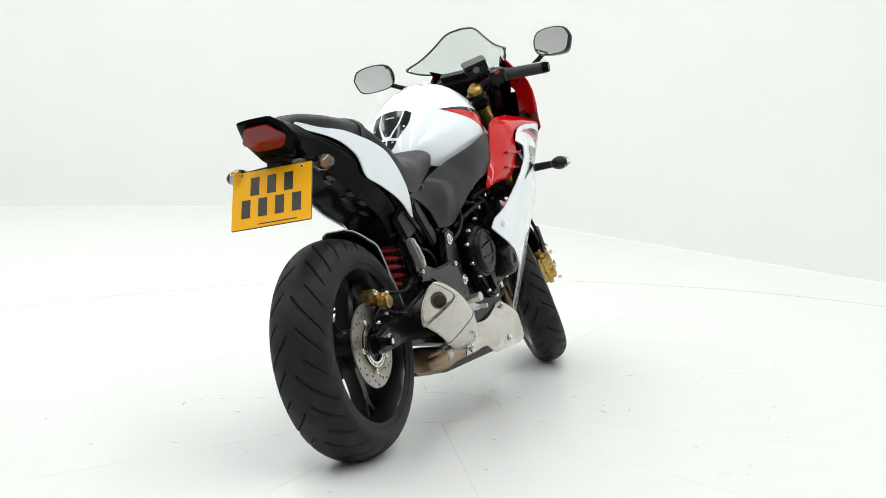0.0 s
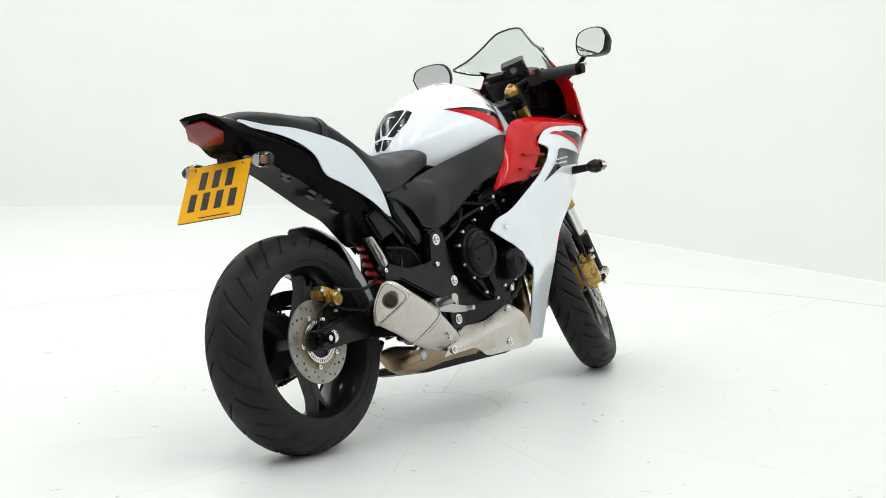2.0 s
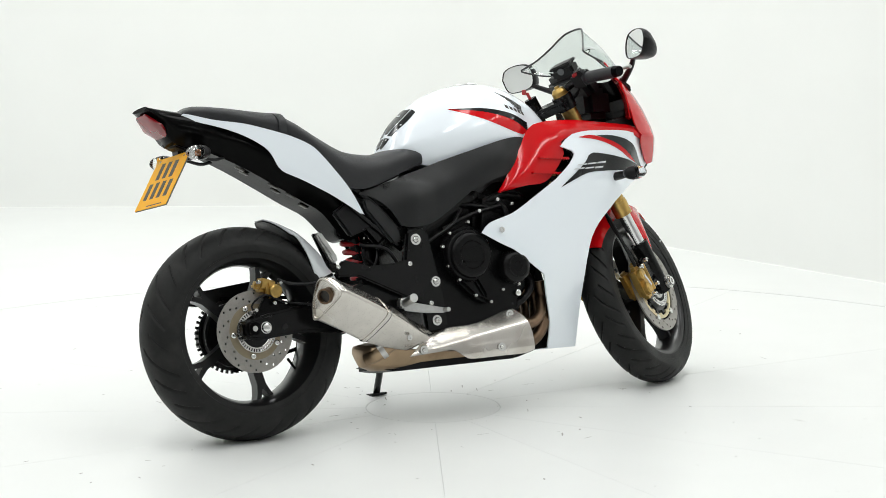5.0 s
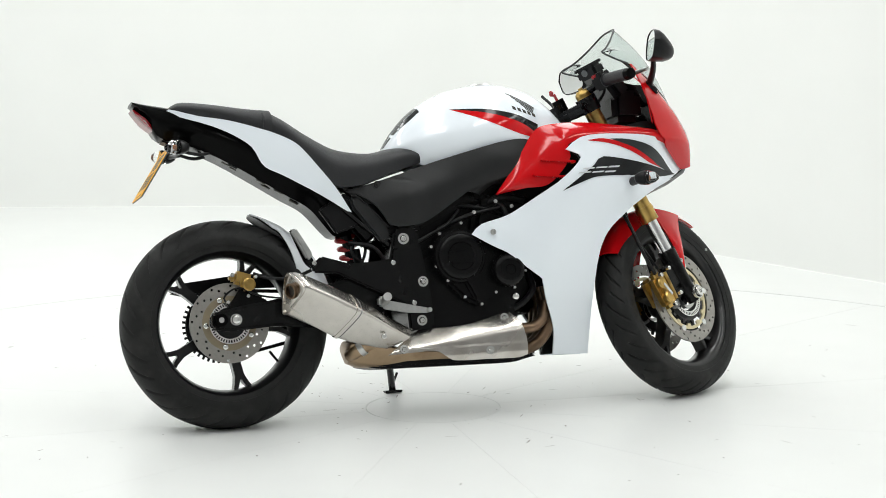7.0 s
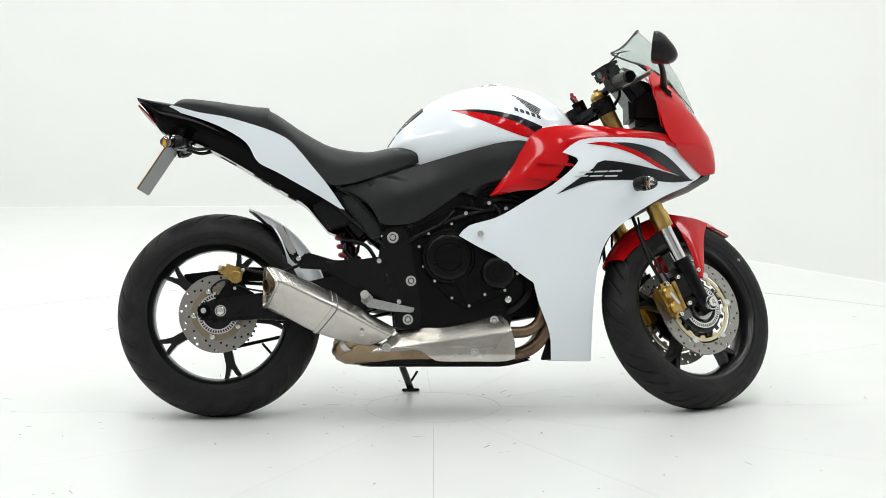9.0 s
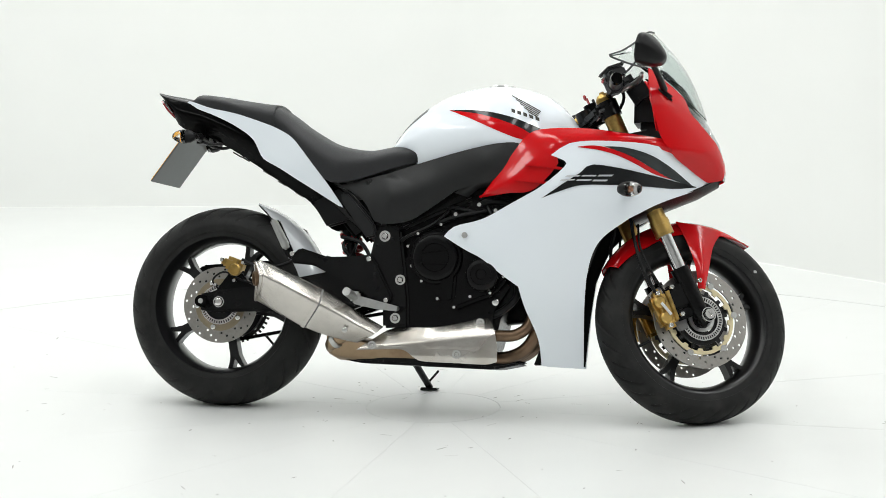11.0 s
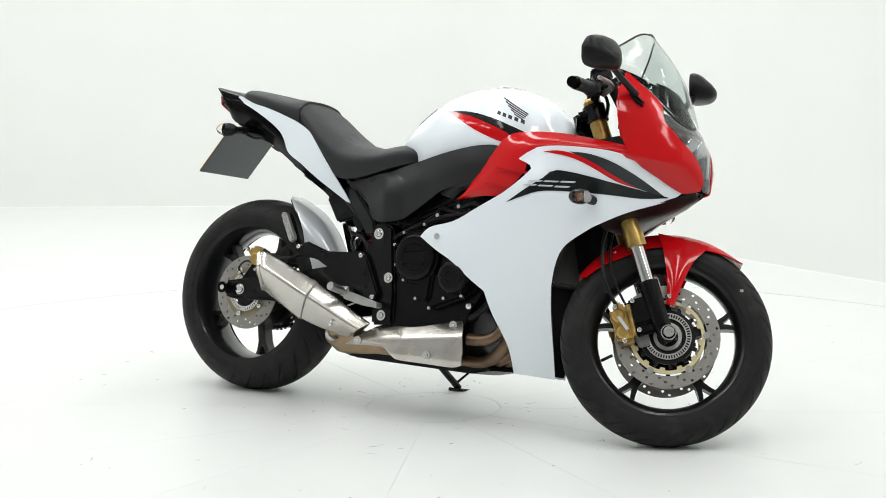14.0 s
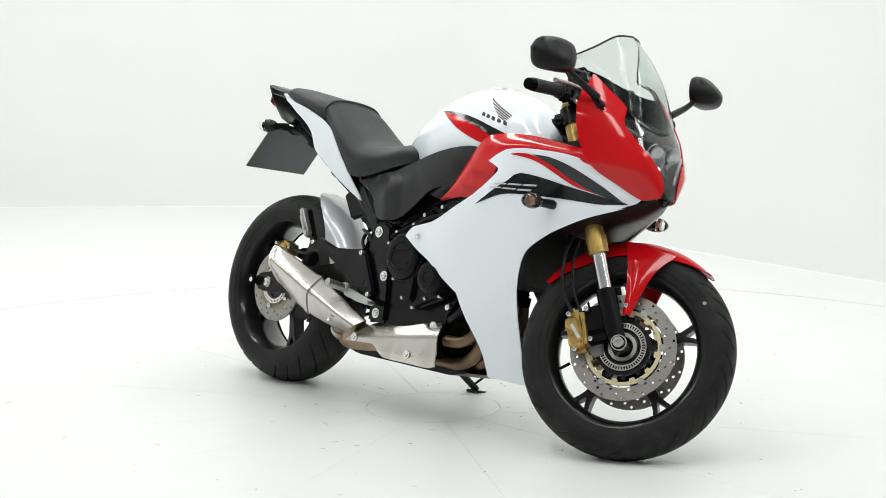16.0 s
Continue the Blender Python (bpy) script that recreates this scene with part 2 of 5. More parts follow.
def cyclorama():
    """A painted wall round the stage, with a sharp foot."""
    plan = [(-7.0, -0.5), (-7.0, 5.3), (-0.35, 5.3), (0.12, 5.1), (0.72, 4.12), (1.95, 2.31), (4.6, -0.95)]
    rows = []
    r = 0.006
    n = len(plan)
    for i, (x, y) in enumerate(plan):
        p = Vector((x, y))
        a = Vector(plan[i - 1]) if i else p * 2 - Vector(plan[1])
        b = Vector(plan[i + 1]) if i < n - 1 else p * 2 - Vector(plan[i - 1])
        n1, n2 = (p - a).normalized(), (b - p).normalized()
        n1, n2 = Vector((n1.y, -n1.x)), Vector((n2.y, -n2.x))
        inward = (n1 + n2)
        inward = inward / max(0.3, inward.dot(n1))
        row = []
        for k in range(7):
            t = math.pi / 2 * k / 6
            o = r * (1 - math.sin(t))
            row.append(Vector((x + inward.x * o, y + inward.y * o, r * (1 - math.cos(t)))))
        row.append(Vector((x, y, 4.5)))
        rows.append(row)
    bm = grid_bm(rows, -0.12)
    bm.transform(Matrix.Translation((0, 0, GROUND)))
    return tagged(part("wall_cyclorama", bm, M_WALL, angle=60), "white painted studio wall round the stage", "wall", kind="structure")


cyclorama()


def rear_wall(name, x0, y0, x1, y1):
    """An unseen wall added in the studio's rear half, grey to set the fill."""
    d = Vector((x1 - x0, y1 - y0, 0))
    bm = block(((x0 + x1) / 2, (y0 + y1) / 2, 2.25), (d.length, 0.12, 4.5), 0, Matrix.Rotation(math.atan2(d.y, d.x), 4, "Z"))
    return tagged(part(name, bm, M_FILLWALL), "unseen grey wall, toned for fill light", "wall", kind="structure")


rear_wall("wall_west", -7.07, -0.55, -7.07, -8.0)
rear_wall("wall_south", -7.0, -8.0, 7.0, -8.0)
rear_wall("wall_east", 6.2, -8.0, 4.68, -0.95)
# unseen ceiling, added to close the room; its grey lifts the shadows
ceil_bm = block((-0.5, -1.35, 4.56), (14.0, 14.0, 0.1), 0)
tagged(part("ceiling", ceil_bm, M_CEIL), "unseen pale grey ceiling, toned for fill light", "ceiling", kind="structure")


def ground():
    """The fixed studio floor round the stage."""
    bm = bmesh.new()
    seg = 144
    inner = [bm.verts.new((2.514 * math.cos(2 * math.pi * k / seg), 2.514 * math.sin(2 * math.pi * k / seg), 0)) for k in range(seg)]
    low = [bm.verts.new((v.co.x, v.co.y, -0.03)) for v in inner]
    outer = [bm.verts.new((14 * math.cos(2 * math.pi * k / seg), 14 * math.sin(2 * math.pi * k / seg), 0)) for k in range(seg)]
    for k in range(seg):
        j = (k + 1) % seg
        bm.faces.new((inner[k], inner[j], outer[j], outer[k]))
        bm.faces.new((inner[k], inner[j], low[j], low[k]))
    bm.transform(Matrix.Translation((0, 0, GROUND)))
    return tagged(part("floor", bm, M_FLOOR), "white painted studio floor round the turntable", "floor", kind="structure")


ground()

turntable = tagged(new("turntable"), "white round turntable of wedge panels, lightly scuffed", "turntable", kind="structure")
part("turntable_base", disc(2.54, -0.02, -0.03, (0, 0, 0), 96), M_GAP, turntable, m=Matrix.Rotation(radians(90), 4, "X"))
TABLE_JOINTS = [0, 31, 63, 92, 122, 153, 182, 212, 243, 270, 299, 330]


def turntable_panels():
    """Twelve wedge panels and a hub, set apart by narrow joints."""
    for i, a0 in enumerate(TABLE_JOINTS):
        a1 = TABLE_JOINTS[(i + 1) % 12] + (360 if i == 11 else 0)
        bm = bmesh.new()
        top, low = [], []
        gap = 0.0008 if i in (0, 5) else 0.0003
        for rad_i in range(2):
            for k in range(13):
                r = (0.2075, 2.508)[rad_i]
                a = radians(a0 + (a1 - a0) * k / 12)
                off = gap / r * (1 if k == 0 else -1 if k == 12 else 0)
                top.append(bm.verts.new((r * math.cos(a + off), r * math.sin(a + off), 0)))
                low.append(bm.verts.new((r * math.cos(a + off), r * math.sin(a + off), -0.018)))
        for k in range(12):
            bm.faces.new((top[k], top[k + 1], top[14 + k], top[13 + k]))
            bm.faces.new((top[k], top[k + 1], low[k + 1], low[k]))
            bm.faces.new((top[13 + k], top[14 + k], low[14 + k], low[13 + k]))
        for k in (0, 12):
            bm.faces.new((top[k], top[13 + k], low[13 + k], low[k]))
        part("panel", bm, M_FLOOR, turntable)
    hub = lathe([(0.00001, 0.0), (0.206, 0.0), (0.206, -0.018)], (0, 0, 0), 64, False)
    hub.transform(Matrix.Rotation(radians(90), 4, "X"))
    part("hub_plate", hub, M_FLOOR, turntable)


turntable_panels()


def scuffs():
    """Specks and short rubber marks on the turntable."""
    rnd = random.Random(5)
    bm = bmesh.new()
    for k in range(170):
        r, a = 0.15 + 2.2 * rnd.random() ** 1.1, rnd.random() * 2 * math.pi
        x, y = r * math.cos(a), r * math.sin(a)
        t = rnd.random() * math.pi
        ln, wd = rnd.choice((0.004, 0.006, 0.01, 0.022)), rnd.uniform(0.0012, 0.003)
        u, v = Vector((math.cos(t), math.sin(t), 0)) * ln, Vector((-math.sin(t), math.cos(t), 0)) * wd
        c = Vector((x, y, 0.0004))
        bm.faces.new([bm.verts.new(c + q) for q in (u, u * 0.4 + v, -u * 0.7 + v * 0.8, -u, -u * 0.3 - v, u * 0.6 - v * 0.7)])
    tagged(part("scuff_marks", bm, M_SCUFF, turntable), "small dark rubber specks", kind="stuff")


scuffs()

# ---- the motorcycle: x forward, y to its left, z up from the tyres' line ----
bike = tagged(new("motorcycle"), "white and red sports motorcycle leaning on its side stand", "motorcycle")
RW, RR = Vector((-0.643, 0.005, 0.301)), 0.308
RAKE, STEER = radians(25.5), radians(30)
P0 = Vector((0.757, 0.013, 0.272))
FR = 0.300


def steer_frame():
    """From (forward of the steering axis, left, up along it) to the motorcycle, with the bars turned to the left."""
    base = Matrix(((math.cos(RAKE), 0, -math.sin(RAKE), P0.x), (0, 1, 0, P0.y), (math.sin(RAKE), 0, math.cos(RAKE), P0.z), (0, 0, 0, 1)))
    return base @ Matrix.Rotation(STEER, 4, "Z")


SF = steer_frame()
BF = SF @ Matrix.Rotation(-STEER, 4, "Z") @ Matrix.Translation((0.034, 0, -0.060)) @ Matrix.Rotation(STEER, 4, "Z")
FWM = SF @ Matrix.Translation((0.041, 0, 0)) @ Matrix.Rotation(RAKE, 4, "Y")


# tyres and wheels
def tyre_mesh(R, w, n_groove, sweep, seg=900):
    """A tyre with real grooves pressed into its tread."""
    prof = []
    for k in range(85):
        t = -1 + 2 * k / 84
        a = t * 1.45
        y = w * math.sin(a) / math.sin(1.45)
        r = R - (1 - math.cos(a)) * w * 0.80
        prof.append((r, y, t, True))
    rs, ys = prof[-1][0], prof[-1][1]
    side = [(rs - 0.018, ys * 0.985), (rs - 0.019, ys * 0.965), (rs - 0.035, ys * 0.93), (0.2265, ys * 0.80), (0.214, ys * 0.78)]
    full = [(r, -y, 9, False) for r, y in reversed(side)] + prof + [(r, y, 9, False) for r, y in side] 
    verts, n = [], len(full)
    for i in range(seg):
        a = 2 * math.pi * i / seg
        for r, y, t, tread in full:
            if tread:
                v = abs(t)
                best = 9.0
                for shift, lo, hi in ((0.0, 0.03, 0.84), (0.36, 0.28, 0.80), (0.68, 0.16, 0.76)):
                    if lo < v < hi:
                        ph = (a - sweep * (v ** 0.72)) / (2 * math.pi / n_groove) + shift + (0.5 if t < 0 else 0.0)
                        near = abs(ph - round(ph)) * 2 * math.pi / n_groove * R
                        best = min(best, near + 0.0022 * max(0.0, 1 - min(v - lo, hi - v) / 0.05))
                if best < 0.0058:
                    r -= 0.0055 * min(1.0, (0.0058 - best) / 0.0034)
            verts.append((r * math.cos(a), y, r * math.sin(a)))
    faces = [(i * n + j, ((i + 1) % seg) * n + j, ((i + 1) % seg) * n + (j + 1) % n, i * n + (j + 1) % n) for i in range(seg) for j in range(n)]
    me = bpy.data.meshes.new("tyre")
    me.from_pydata(verts, [], faces)
    bm = bmesh.new()
    bm.from_mesh(me)
    bpy.data.meshes.remove(me)
    return bm


def rim_mesh(w, first, hub_r, hub_w, open_r=0.193):
    """A rim barrel with five split spokes and a hub."""
    bms = [lathe([(0.226, -w), (0.229, -w * 0.98), (0.229, -w * 0.9), (0.214, -w * 0.86), (0.205, -w * 0.5), (0.203, 0), (0.205, w * 0.5), (0.214, w * 0.86), (0.229, w * 0.9), (0.229, w * 0.98), (0.226, w),
                  (0.215, w * 0.97), (0.206, w * 0.8), (open_r + 0.003, w * 0.45), (open_r, 0), (open_r + 0.003, -w * 0.45), (0.206, -w * 0.8), (0.215, -w * 0.97)], seg=96)]
    bms.append(lathe([(0.012, -hub_w), (hub_r * 0.7, -hub_w), (hub_r, -hub_w * 0.7), (hub_r, hub_w * 0.7), (hub_r * 0.7, hub_w), (0.012, hub_w)], seg=40))
    return joined(*bms)


def spokes(wheel, first, hub_r, T, open_r=0.193):
    """Five spokes, each split in two at the rim."""
    for k in range(5):
        poly = [(hub_r * 0.8, -0.021), (0.10, -0.0135), (0.155, -0.0140), (0.178, -0.021), (open_r + 0.007, -0.031), (open_r + 0.007, -0.018), (0.184, -0.008), (0.168, -0.0015), (0.168, 0.0015), (0.184, 0.008), (open_r + 0.007, 0.018), (open_r + 0.007, 0.031), (0.178, 0.021), (0.155, 0.0140), (0.10, 0.0135), (hub_r * 0.8, 0.021)]
        b = prism(poly, -0.021, 0.021, 0.005)
        part("spoke", b, M_RIM, wheel, m=T @ Matrix.Rotation(-radians(first + 72 * k), 4, "Y"))


def disc_ring(r0, r1, thick, rows, count, hole=0.0034):
    """A drilled brake disc: a flat ring with round holes through it, set in staggered rows."""
    d = hole * 1.32
    rad = sorted({r0, r1, *[q + o for q in rows for o in (-d, 0.0, d)]})
    seg = count * 6
    bm = bmesh.new()

    def at(r, k):
        a = 2 * math.pi * k / seg
        return Vector((r * math.cos(a), 0, r * math.sin(a)))
    vs = [[bm.verts.new(at(r, k)) for r in rad] for k in range(seg)]
    gone = set()
    for i, q in enumerate(rows):
        j = rad.index(q)
        for c in range(count):
            k = c * 6 + (i * 2) % 6 + 1
            ring = [vs[(k + o) % seg][j + p] for o, p in ((-1, -1), (0, -1), (1, -1), (1, 0), (1, 1), (0, 1), (-1, 1), (-1, 0))]
            mid = at(q, k)
            inner = [bm.verts.new(mid + (v.co - mid).normalized() * hole) for v in ring]
            for m in range(8):
                bm.faces.new((ring[m], ring[(m + 1) % 8], inner[(m + 1) % 8], inner[m]))
            gone |= {((k + o) % seg, j + p) for o in (-1, 0) for p in (-1, 0)}
    for k in range(seg):
        for j in range(len(rad) - 1):
            if (k, j) not in gone:
                bm.faces.new((vs[k][j], vs[(k + 1) % seg][j], vs[(k + 1) % seg][j + 1], vs[k][j + 1]))
    loose = [v for v in bm.verts if not v.link_faces]
    bmesh.ops.delete(bm, geom=loose, context="VERTS")
    bmesh.ops.recalc_face_normals(bm, faces=bm.faces)
    bmesh.ops.solidify(bm, geom=bm.faces[:], thickness=thick)
    return bm


def slotted_ring(r0, r1, thick, count):
    """A thin ring pierced by radial slots."""
    rad, seg = (r0, r0 + (r1 - r0) * 0.25, r0 + (r1 - r0) * 0.8, r1), count * 2
    bm = bmesh.new()
    vs = [[bm.verts.new((r * math.cos(2 * math.pi * k / seg), 0, r * math.sin(2 * math.pi * k / seg))) for r in rad] for k in range(seg)]
    for k in range(seg):
        for j in range(3):
            if j != 1 or k % 2:
                bm.faces.new((vs[k][j], vs[(k + 1) % seg][j], vs[(k + 1) % seg][j + 1], vs[k][j + 1]))
    bmesh.ops.recalc_face_normals(bm, faces=bm.faces)
    bmesh.ops.solidify(bm, geom=bm.faces[:], thickness=thick)
    return bm


def bolt(c, r=0.006, h=0.006, m=None):
    """A small cap bolt that points to the right-hand side."""
    b = lathe([(0.00001, 0.004), (r, 0.004), (r, -h * 0.8), (r * 0.8, -h), (r * 0.45, -h), (r * 0.42, -h * 0.5), (0.00001, -h * 0.5)], c, 12, False)
    return b


def rear_wheel():
    T = Matrix.Translation(RW)
    w = part("rear_wheel", rim_mesh(0.078, 138, 0.055, 0.07), M_RIM, bike, "satin black five-spoke alloy wheel", m=T)
    spokes(w, 138, 0.055, T)
    part("tyre", tyre_mesh(RR, 0.087, 9, 0.44), M_TYRE, w, "worn black tyre with sweeping grooves", angle=30, m=T)
    d = disc_ring(0.080, 0.117, 0.005, (0.087, 0.098, 0.109), 12, 0.0040)
    part("brake_disc", d, M_DISC, w, "drilled steel brake disc", m=T @ Matrix.Translation((0, -0.082, 0)))
    c = lathe([(0.058, -0.086), (0.084, -0.086), (0.084, -0.080), (0.058, -0.080)], seg=48)
    part("disc_carrier", c, M_REARCARRIER, w, "dull brass disc carrier", m=T)
    ring = slotted_ring(0.046, 0.061, 0.003, 44)
    part("sensor_ring", ring, M_BOLT, w, "slotted steel sensor ring", m=T @ Matrix.Translation((0, -0.092, 0)))
    for k in range(5):
        a = radians(40 + 72 * k)
        part("disc_bolt", bolt((RW.x + 0.071 * math.cos(a), -0.086, RW.z + 0.071 * math.sin(a)), 0.008, 0.006), M_BOLT, w)
    part("valve", tube([RW + Vector((0.155, 0, -0.12)), RW + Vector((0.128, -0.012, -0.088))], 0.004), M_RIM, w)
    part("hub_cover", disc(0.047, -0.068, -0.084, (0, 0, 0), 40), M_RIM, w, m=T)
    part("cush_drive", joined(lathe([(0.02, 0.045), (0.088, 0.045), (0.094, 0.052), (0.094, 0.074), (0.070, 0.082), (0.02, 0.082)], seg=48)), M_RIM, w, "black cush drive hub", m=T)
    sp = []
    for k in range(42):
        a = 2 * math.pi * k / 42
        b = block((0.106, 0.085, 0), (0.012, 0.006, 0.007), 0)
        b.transform(Matrix.Rotation(a, 4, "Y"))
        sp.append(b)
    plate = disc_ring(0.05, 0.103, 0.006, (0.075, 0.09), 12, 0.005)
    plate.transform(Matrix.Translation((0, 0.085, 0)))
    part("sprocket", joined(plate, *sp), M_RIM, w, "black chain sprocket", m=T @ Matrix.Translation((0, 0.0, 0)))


rear_wheel()


def front_wheel():
    w = part("front_wheel", rim_mesh(0.052, 27, 0.042, 0.06), M_RIM, bike, "satin black five-spoke alloy wheel", m=FWM)
    spokes(w, 27, 0.042, FWM)
    part("tyre", tyre_mesh(FR, 0.058, 11, 0.36), M_TYRE, w, "worn black tyre with sweeping grooves", angle=30, m=FWM)
    for s in (-1, 1):
        T = FWM @ Matrix.Translation((0, s * 0.066, 0))
        d = part("brake_disc", disc_ring(0.112, 0.148, 0.005, (0.1185, 0.1295, 0.1405), 15, 0.0043), M_DISC, w, "drilled steel brake disc", m=T)
        arms = [lathe([(0.096, -0.003), (0.106, -0.003), (0.106, 0.003), (0.096, 0.003)], seg=60)]
        for k in range(12):
            b = prism([(0.088, -0.006), (0.098, -0.010), (0.098, 0.010), (0.088, 0.006)], -0.003, 0.003, 0)
            b.transform(Matrix.Rotation(radians(30 * k), 4, "Y"))
            arms.append(b)
        part("disc_carrier", joined(*arms), M_CARRIER, d, "pale gold disc carrier", m=T)
        web = [lathe([(0.044, -0.004), (0.078, -0.004), (0.078, 0.004), (0.044, 0.004)], seg=48)]
        for k in range(12):
            b = prism([(0.074, -0.007), (0.089, -0.005), (0.089, 0.005), (0.074, 0.007)], -0.0025, 0.0025, 0)
            b.transform(Matrix.Rotation(radians(30 * k + 15), 4, "Y"))
            web.append(b)
        part("carrier_spider", joined(*web), M_RIM, d, "black disc spider", m=T)
        part("hub_ring", lathe([(0.030, -0.004), (0.040, -0.004), (0.040, 0.004), (0.030, 0.004)], seg=40), M_ALU, d, m=FWM @ Matrix.Translation((0, s * 0.076, 0)))
        for k in range(6):
            a = radians(60 * k + 12)
            b = lathe([(0.00001, -0.007), (0.010, -0.007), (0.010, 0.007), (0.00001, 0.007)], (0.109 * math.cos(a), 0, 0.109 * math.sin(a)), 14, False)
            part("disc_button", b, M_BOLT, d, m=T)
        part("sensor_ring", slotted_ring(0.051, 0.067, 0.003, 50), M_BOLT, d, "slotted steel sensor ring", m=FWM @ Matrix.Translation((0, s * 0.077, 0)))
    part("valve", tube([(-0.172, -0.01, -0.085), (-0.145, -0.03, -0.07)], 0.0045), M_RIM, w, m=FWM)
    part("balance_weight", block((0.186, -0.058, 0.17), (0.010, 0.003, 0.008), 0.001), M_ALU, w, m=FWM)


front_wheel()


# front fork, in the steering frame: forward, left, up along the axis
def front_fork():
    f = part("steering_yoke", joined(block((0.012, 0, 0.680), (0.080, 0.25, 0.030), 0.010), tube([(0.030, -0.102, 0.655), (0.030, -0.102, 0.704)], 0.033, 20), tube([(0.030, 0.102, 0.655), (0.030, 0.102, 0.704)], 0.033, 20), block((0.012, 0, 0.53), (0.07, 0.25, 0.035), 0.008), tube([(0, 0, 0.5), (0, 0, 0.72)], 0.026)), M_FRAME, bike, "black upper and lower fork yokes", m=SF)
    for s in (-1, 1):
        y = s * 0.102
        part("fork_tube", joined(tube([(0.030, y, 0.275), (0.030, y, 0.716)], 0.026, 24), tube([(0.030, y, 0.265), (0.030, y, 0.315)], 0.029, 24), tube([(0.030, y, 0.30), (0.030, y, 0.306)], 0.030, 24)), M_GOLD, f, "gold anodised upper fork tube", m=SF)
        part("fork_cap", joined(lathe([(0.00001, 0.012), (0.017, 0.012), (0.024, 0.004), (0.026, 0.0), (0.026, -0.01)], (0, 0, 0), 24, False), lathe([(0.00001, 0.02), (0.008, 0.02), (0.008, 0.01)], (0, 0, 0), 8, False)), M_GOLD, f, "gold fork cap", m=SF @ Matrix.Translation((0.030, y, 0.717)) @ Matrix.Rotation(radians(90), 4, "X"))
        part("fork_stanchion", tube([(0.030, y, 0.13), (0.030, y, 0.27)], 0.020, 24), M_CHROME, f, "polished chrome fork stanchion", m=SF)
        foot = joined(tube([(0.030, y, 0.16), (0.030, y, 0.03)], (0.029, 0.026), 20), tube([(0.030, y, 0.04), (0.041, y, -0.022)], (0.026, 0.022), 20), block((-0.01, y, 0.085), (0.07, 0.022, 0.075), 0.006), block((-0.016, y, 0.03), (0.06, 0.02, 0.03), 0.006))
        part("caliper_bracket", prism([(-0.052, 0.02), (-0.044, -0.012), (-0.014, -0.012), (-0.004, 0.05), (-0.020, 0.105), (-0.048, 0.115)], y - s * 0.026, y - s * 0.014, 0.003), M_GAP, f, "dark grey caliper bracket", m=SF)
        part("fork_foot", foot, M_ENGINE, f, "black cast fork foot", m=SF)
        part("axle_nut", joined(lathe([(0.00001, 0), (0.015, 0), (0.015, s * 0.016), (0.008, s * 0.016), (0.007, s * 0.008), (0.00001, s * 0.008)], (0.041, y + s * 0.022, 0), 18, False), lathe([(0.019, 0), (0.022, 0), (0.022, s * 0.008), (0.019, s * 0.008)], (0.041, y + s * 0.022, 0), 24)), M_BOLT, f, m=SF)
        cal = joined(block((-0.070, y - s * 0.010, 0.062), (0.056, 0.040, 0.115), 0.013), block((-0.062, s * 0.045, 0.062), (0.044, 0.03, 0.10), 0.010), block((-0.086, y - s * 0.008, 0.085), (0.028, 0.030, 0.034), 0.009), block((-0.086, y - s * 0.008, 0.040), (0.028, 0.030, 0.034), 0.009), block((-0.07, y - s * 0.01, 0.12), (0.018, 0.02, 0.025), 0.006), disc(0.019, y - s * 0.012, y + s * 0.016, (-0.078, 0, 0.088), 24, 0.005), disc(0.019, y - s * 0.012, y + s * 0.016, (-0.078, 0, 0.038), 24, 0.005), disc(0.009, y - s * 0.02, y + s * 0.012, (-0.046, 0, 0.062), 16, 0.003), tube([(-0.050, y + s * 0.010, 0.02), (-0.044, y + s * 0.010, 0.11)], 0.007, 10))
        c = part("brake_caliper", cal, M_GOLD, f, "gold anodised brake caliper", m=SF)
        for q in ((-0.03, 0.115), (-0.034, 0.03), (-0.080, 0.112), (-0.082, 0.012)):
            part("caliper_bolt", bolt((q[0], 0, q[1]), 0.007, 0.008), M_BOLT, c, m=SF @ Matrix.Translation((0, y - 0.02 if s < 0 else y - 0.03, 0)))
        part("caliper_badge", block((-0.072, y + s * 0.0170, 0.062), (0.009, 0.002, 0.045), 0.0005, Matrix.Rotation(radians(-18), 4, "Y")), M_SILVERD, c, m=SF)
        part("brake_hose", tube([(-0.075, y, 0.12), (-0.085, y * 1.05, 0.20), (-0.06, y * 0.9, 0.30), (-0.03, y * 0.6, 0.36), (-0.03, y * 0.4, 0.44)], 0.0055, 8), M_BLACKP, f, m=SF)
        part("sensor_cable", tube([(-0.02, y * 0.9, 0.02), (-0.055, y * 1.0, 0.15), (-0.05, y * 0.8, 0.26), (-0.02, y * 0.7, 0.33)], 0.0035, 8), M_BLACKP, f, m=SF)
    # mudguard
    rows = []
    C = Vector((0.041, 0, 0))
    for i in range(33):
        a = radians(55 + 97 * i / 32)
        t = i / 32
        half = 0.070 * (0.45 + 0.55 * min(1, t / 0.25)) if t < 0.25 else 0.070 * (1 - 0.18 * max(0, (t - 0.7) / 0.3))
        drop = 0.050 * min(1, t / 0.3) * (1.0 if t < 0.75 else 1 - 0.5 * (t - 0.75) / 0.25)
        row = []
        for j in range(-8, 9):
            v = j / 8
            r = 0.314 - drop * abs(v) ** 2.6
            y = half * (v if abs(v) < 0.8 else math.copysign(0.8 + (abs(v) - 0.8) * 0.8, v))
            row.append(Vector((r * math.cos(a), y, r * math.sin(a))))
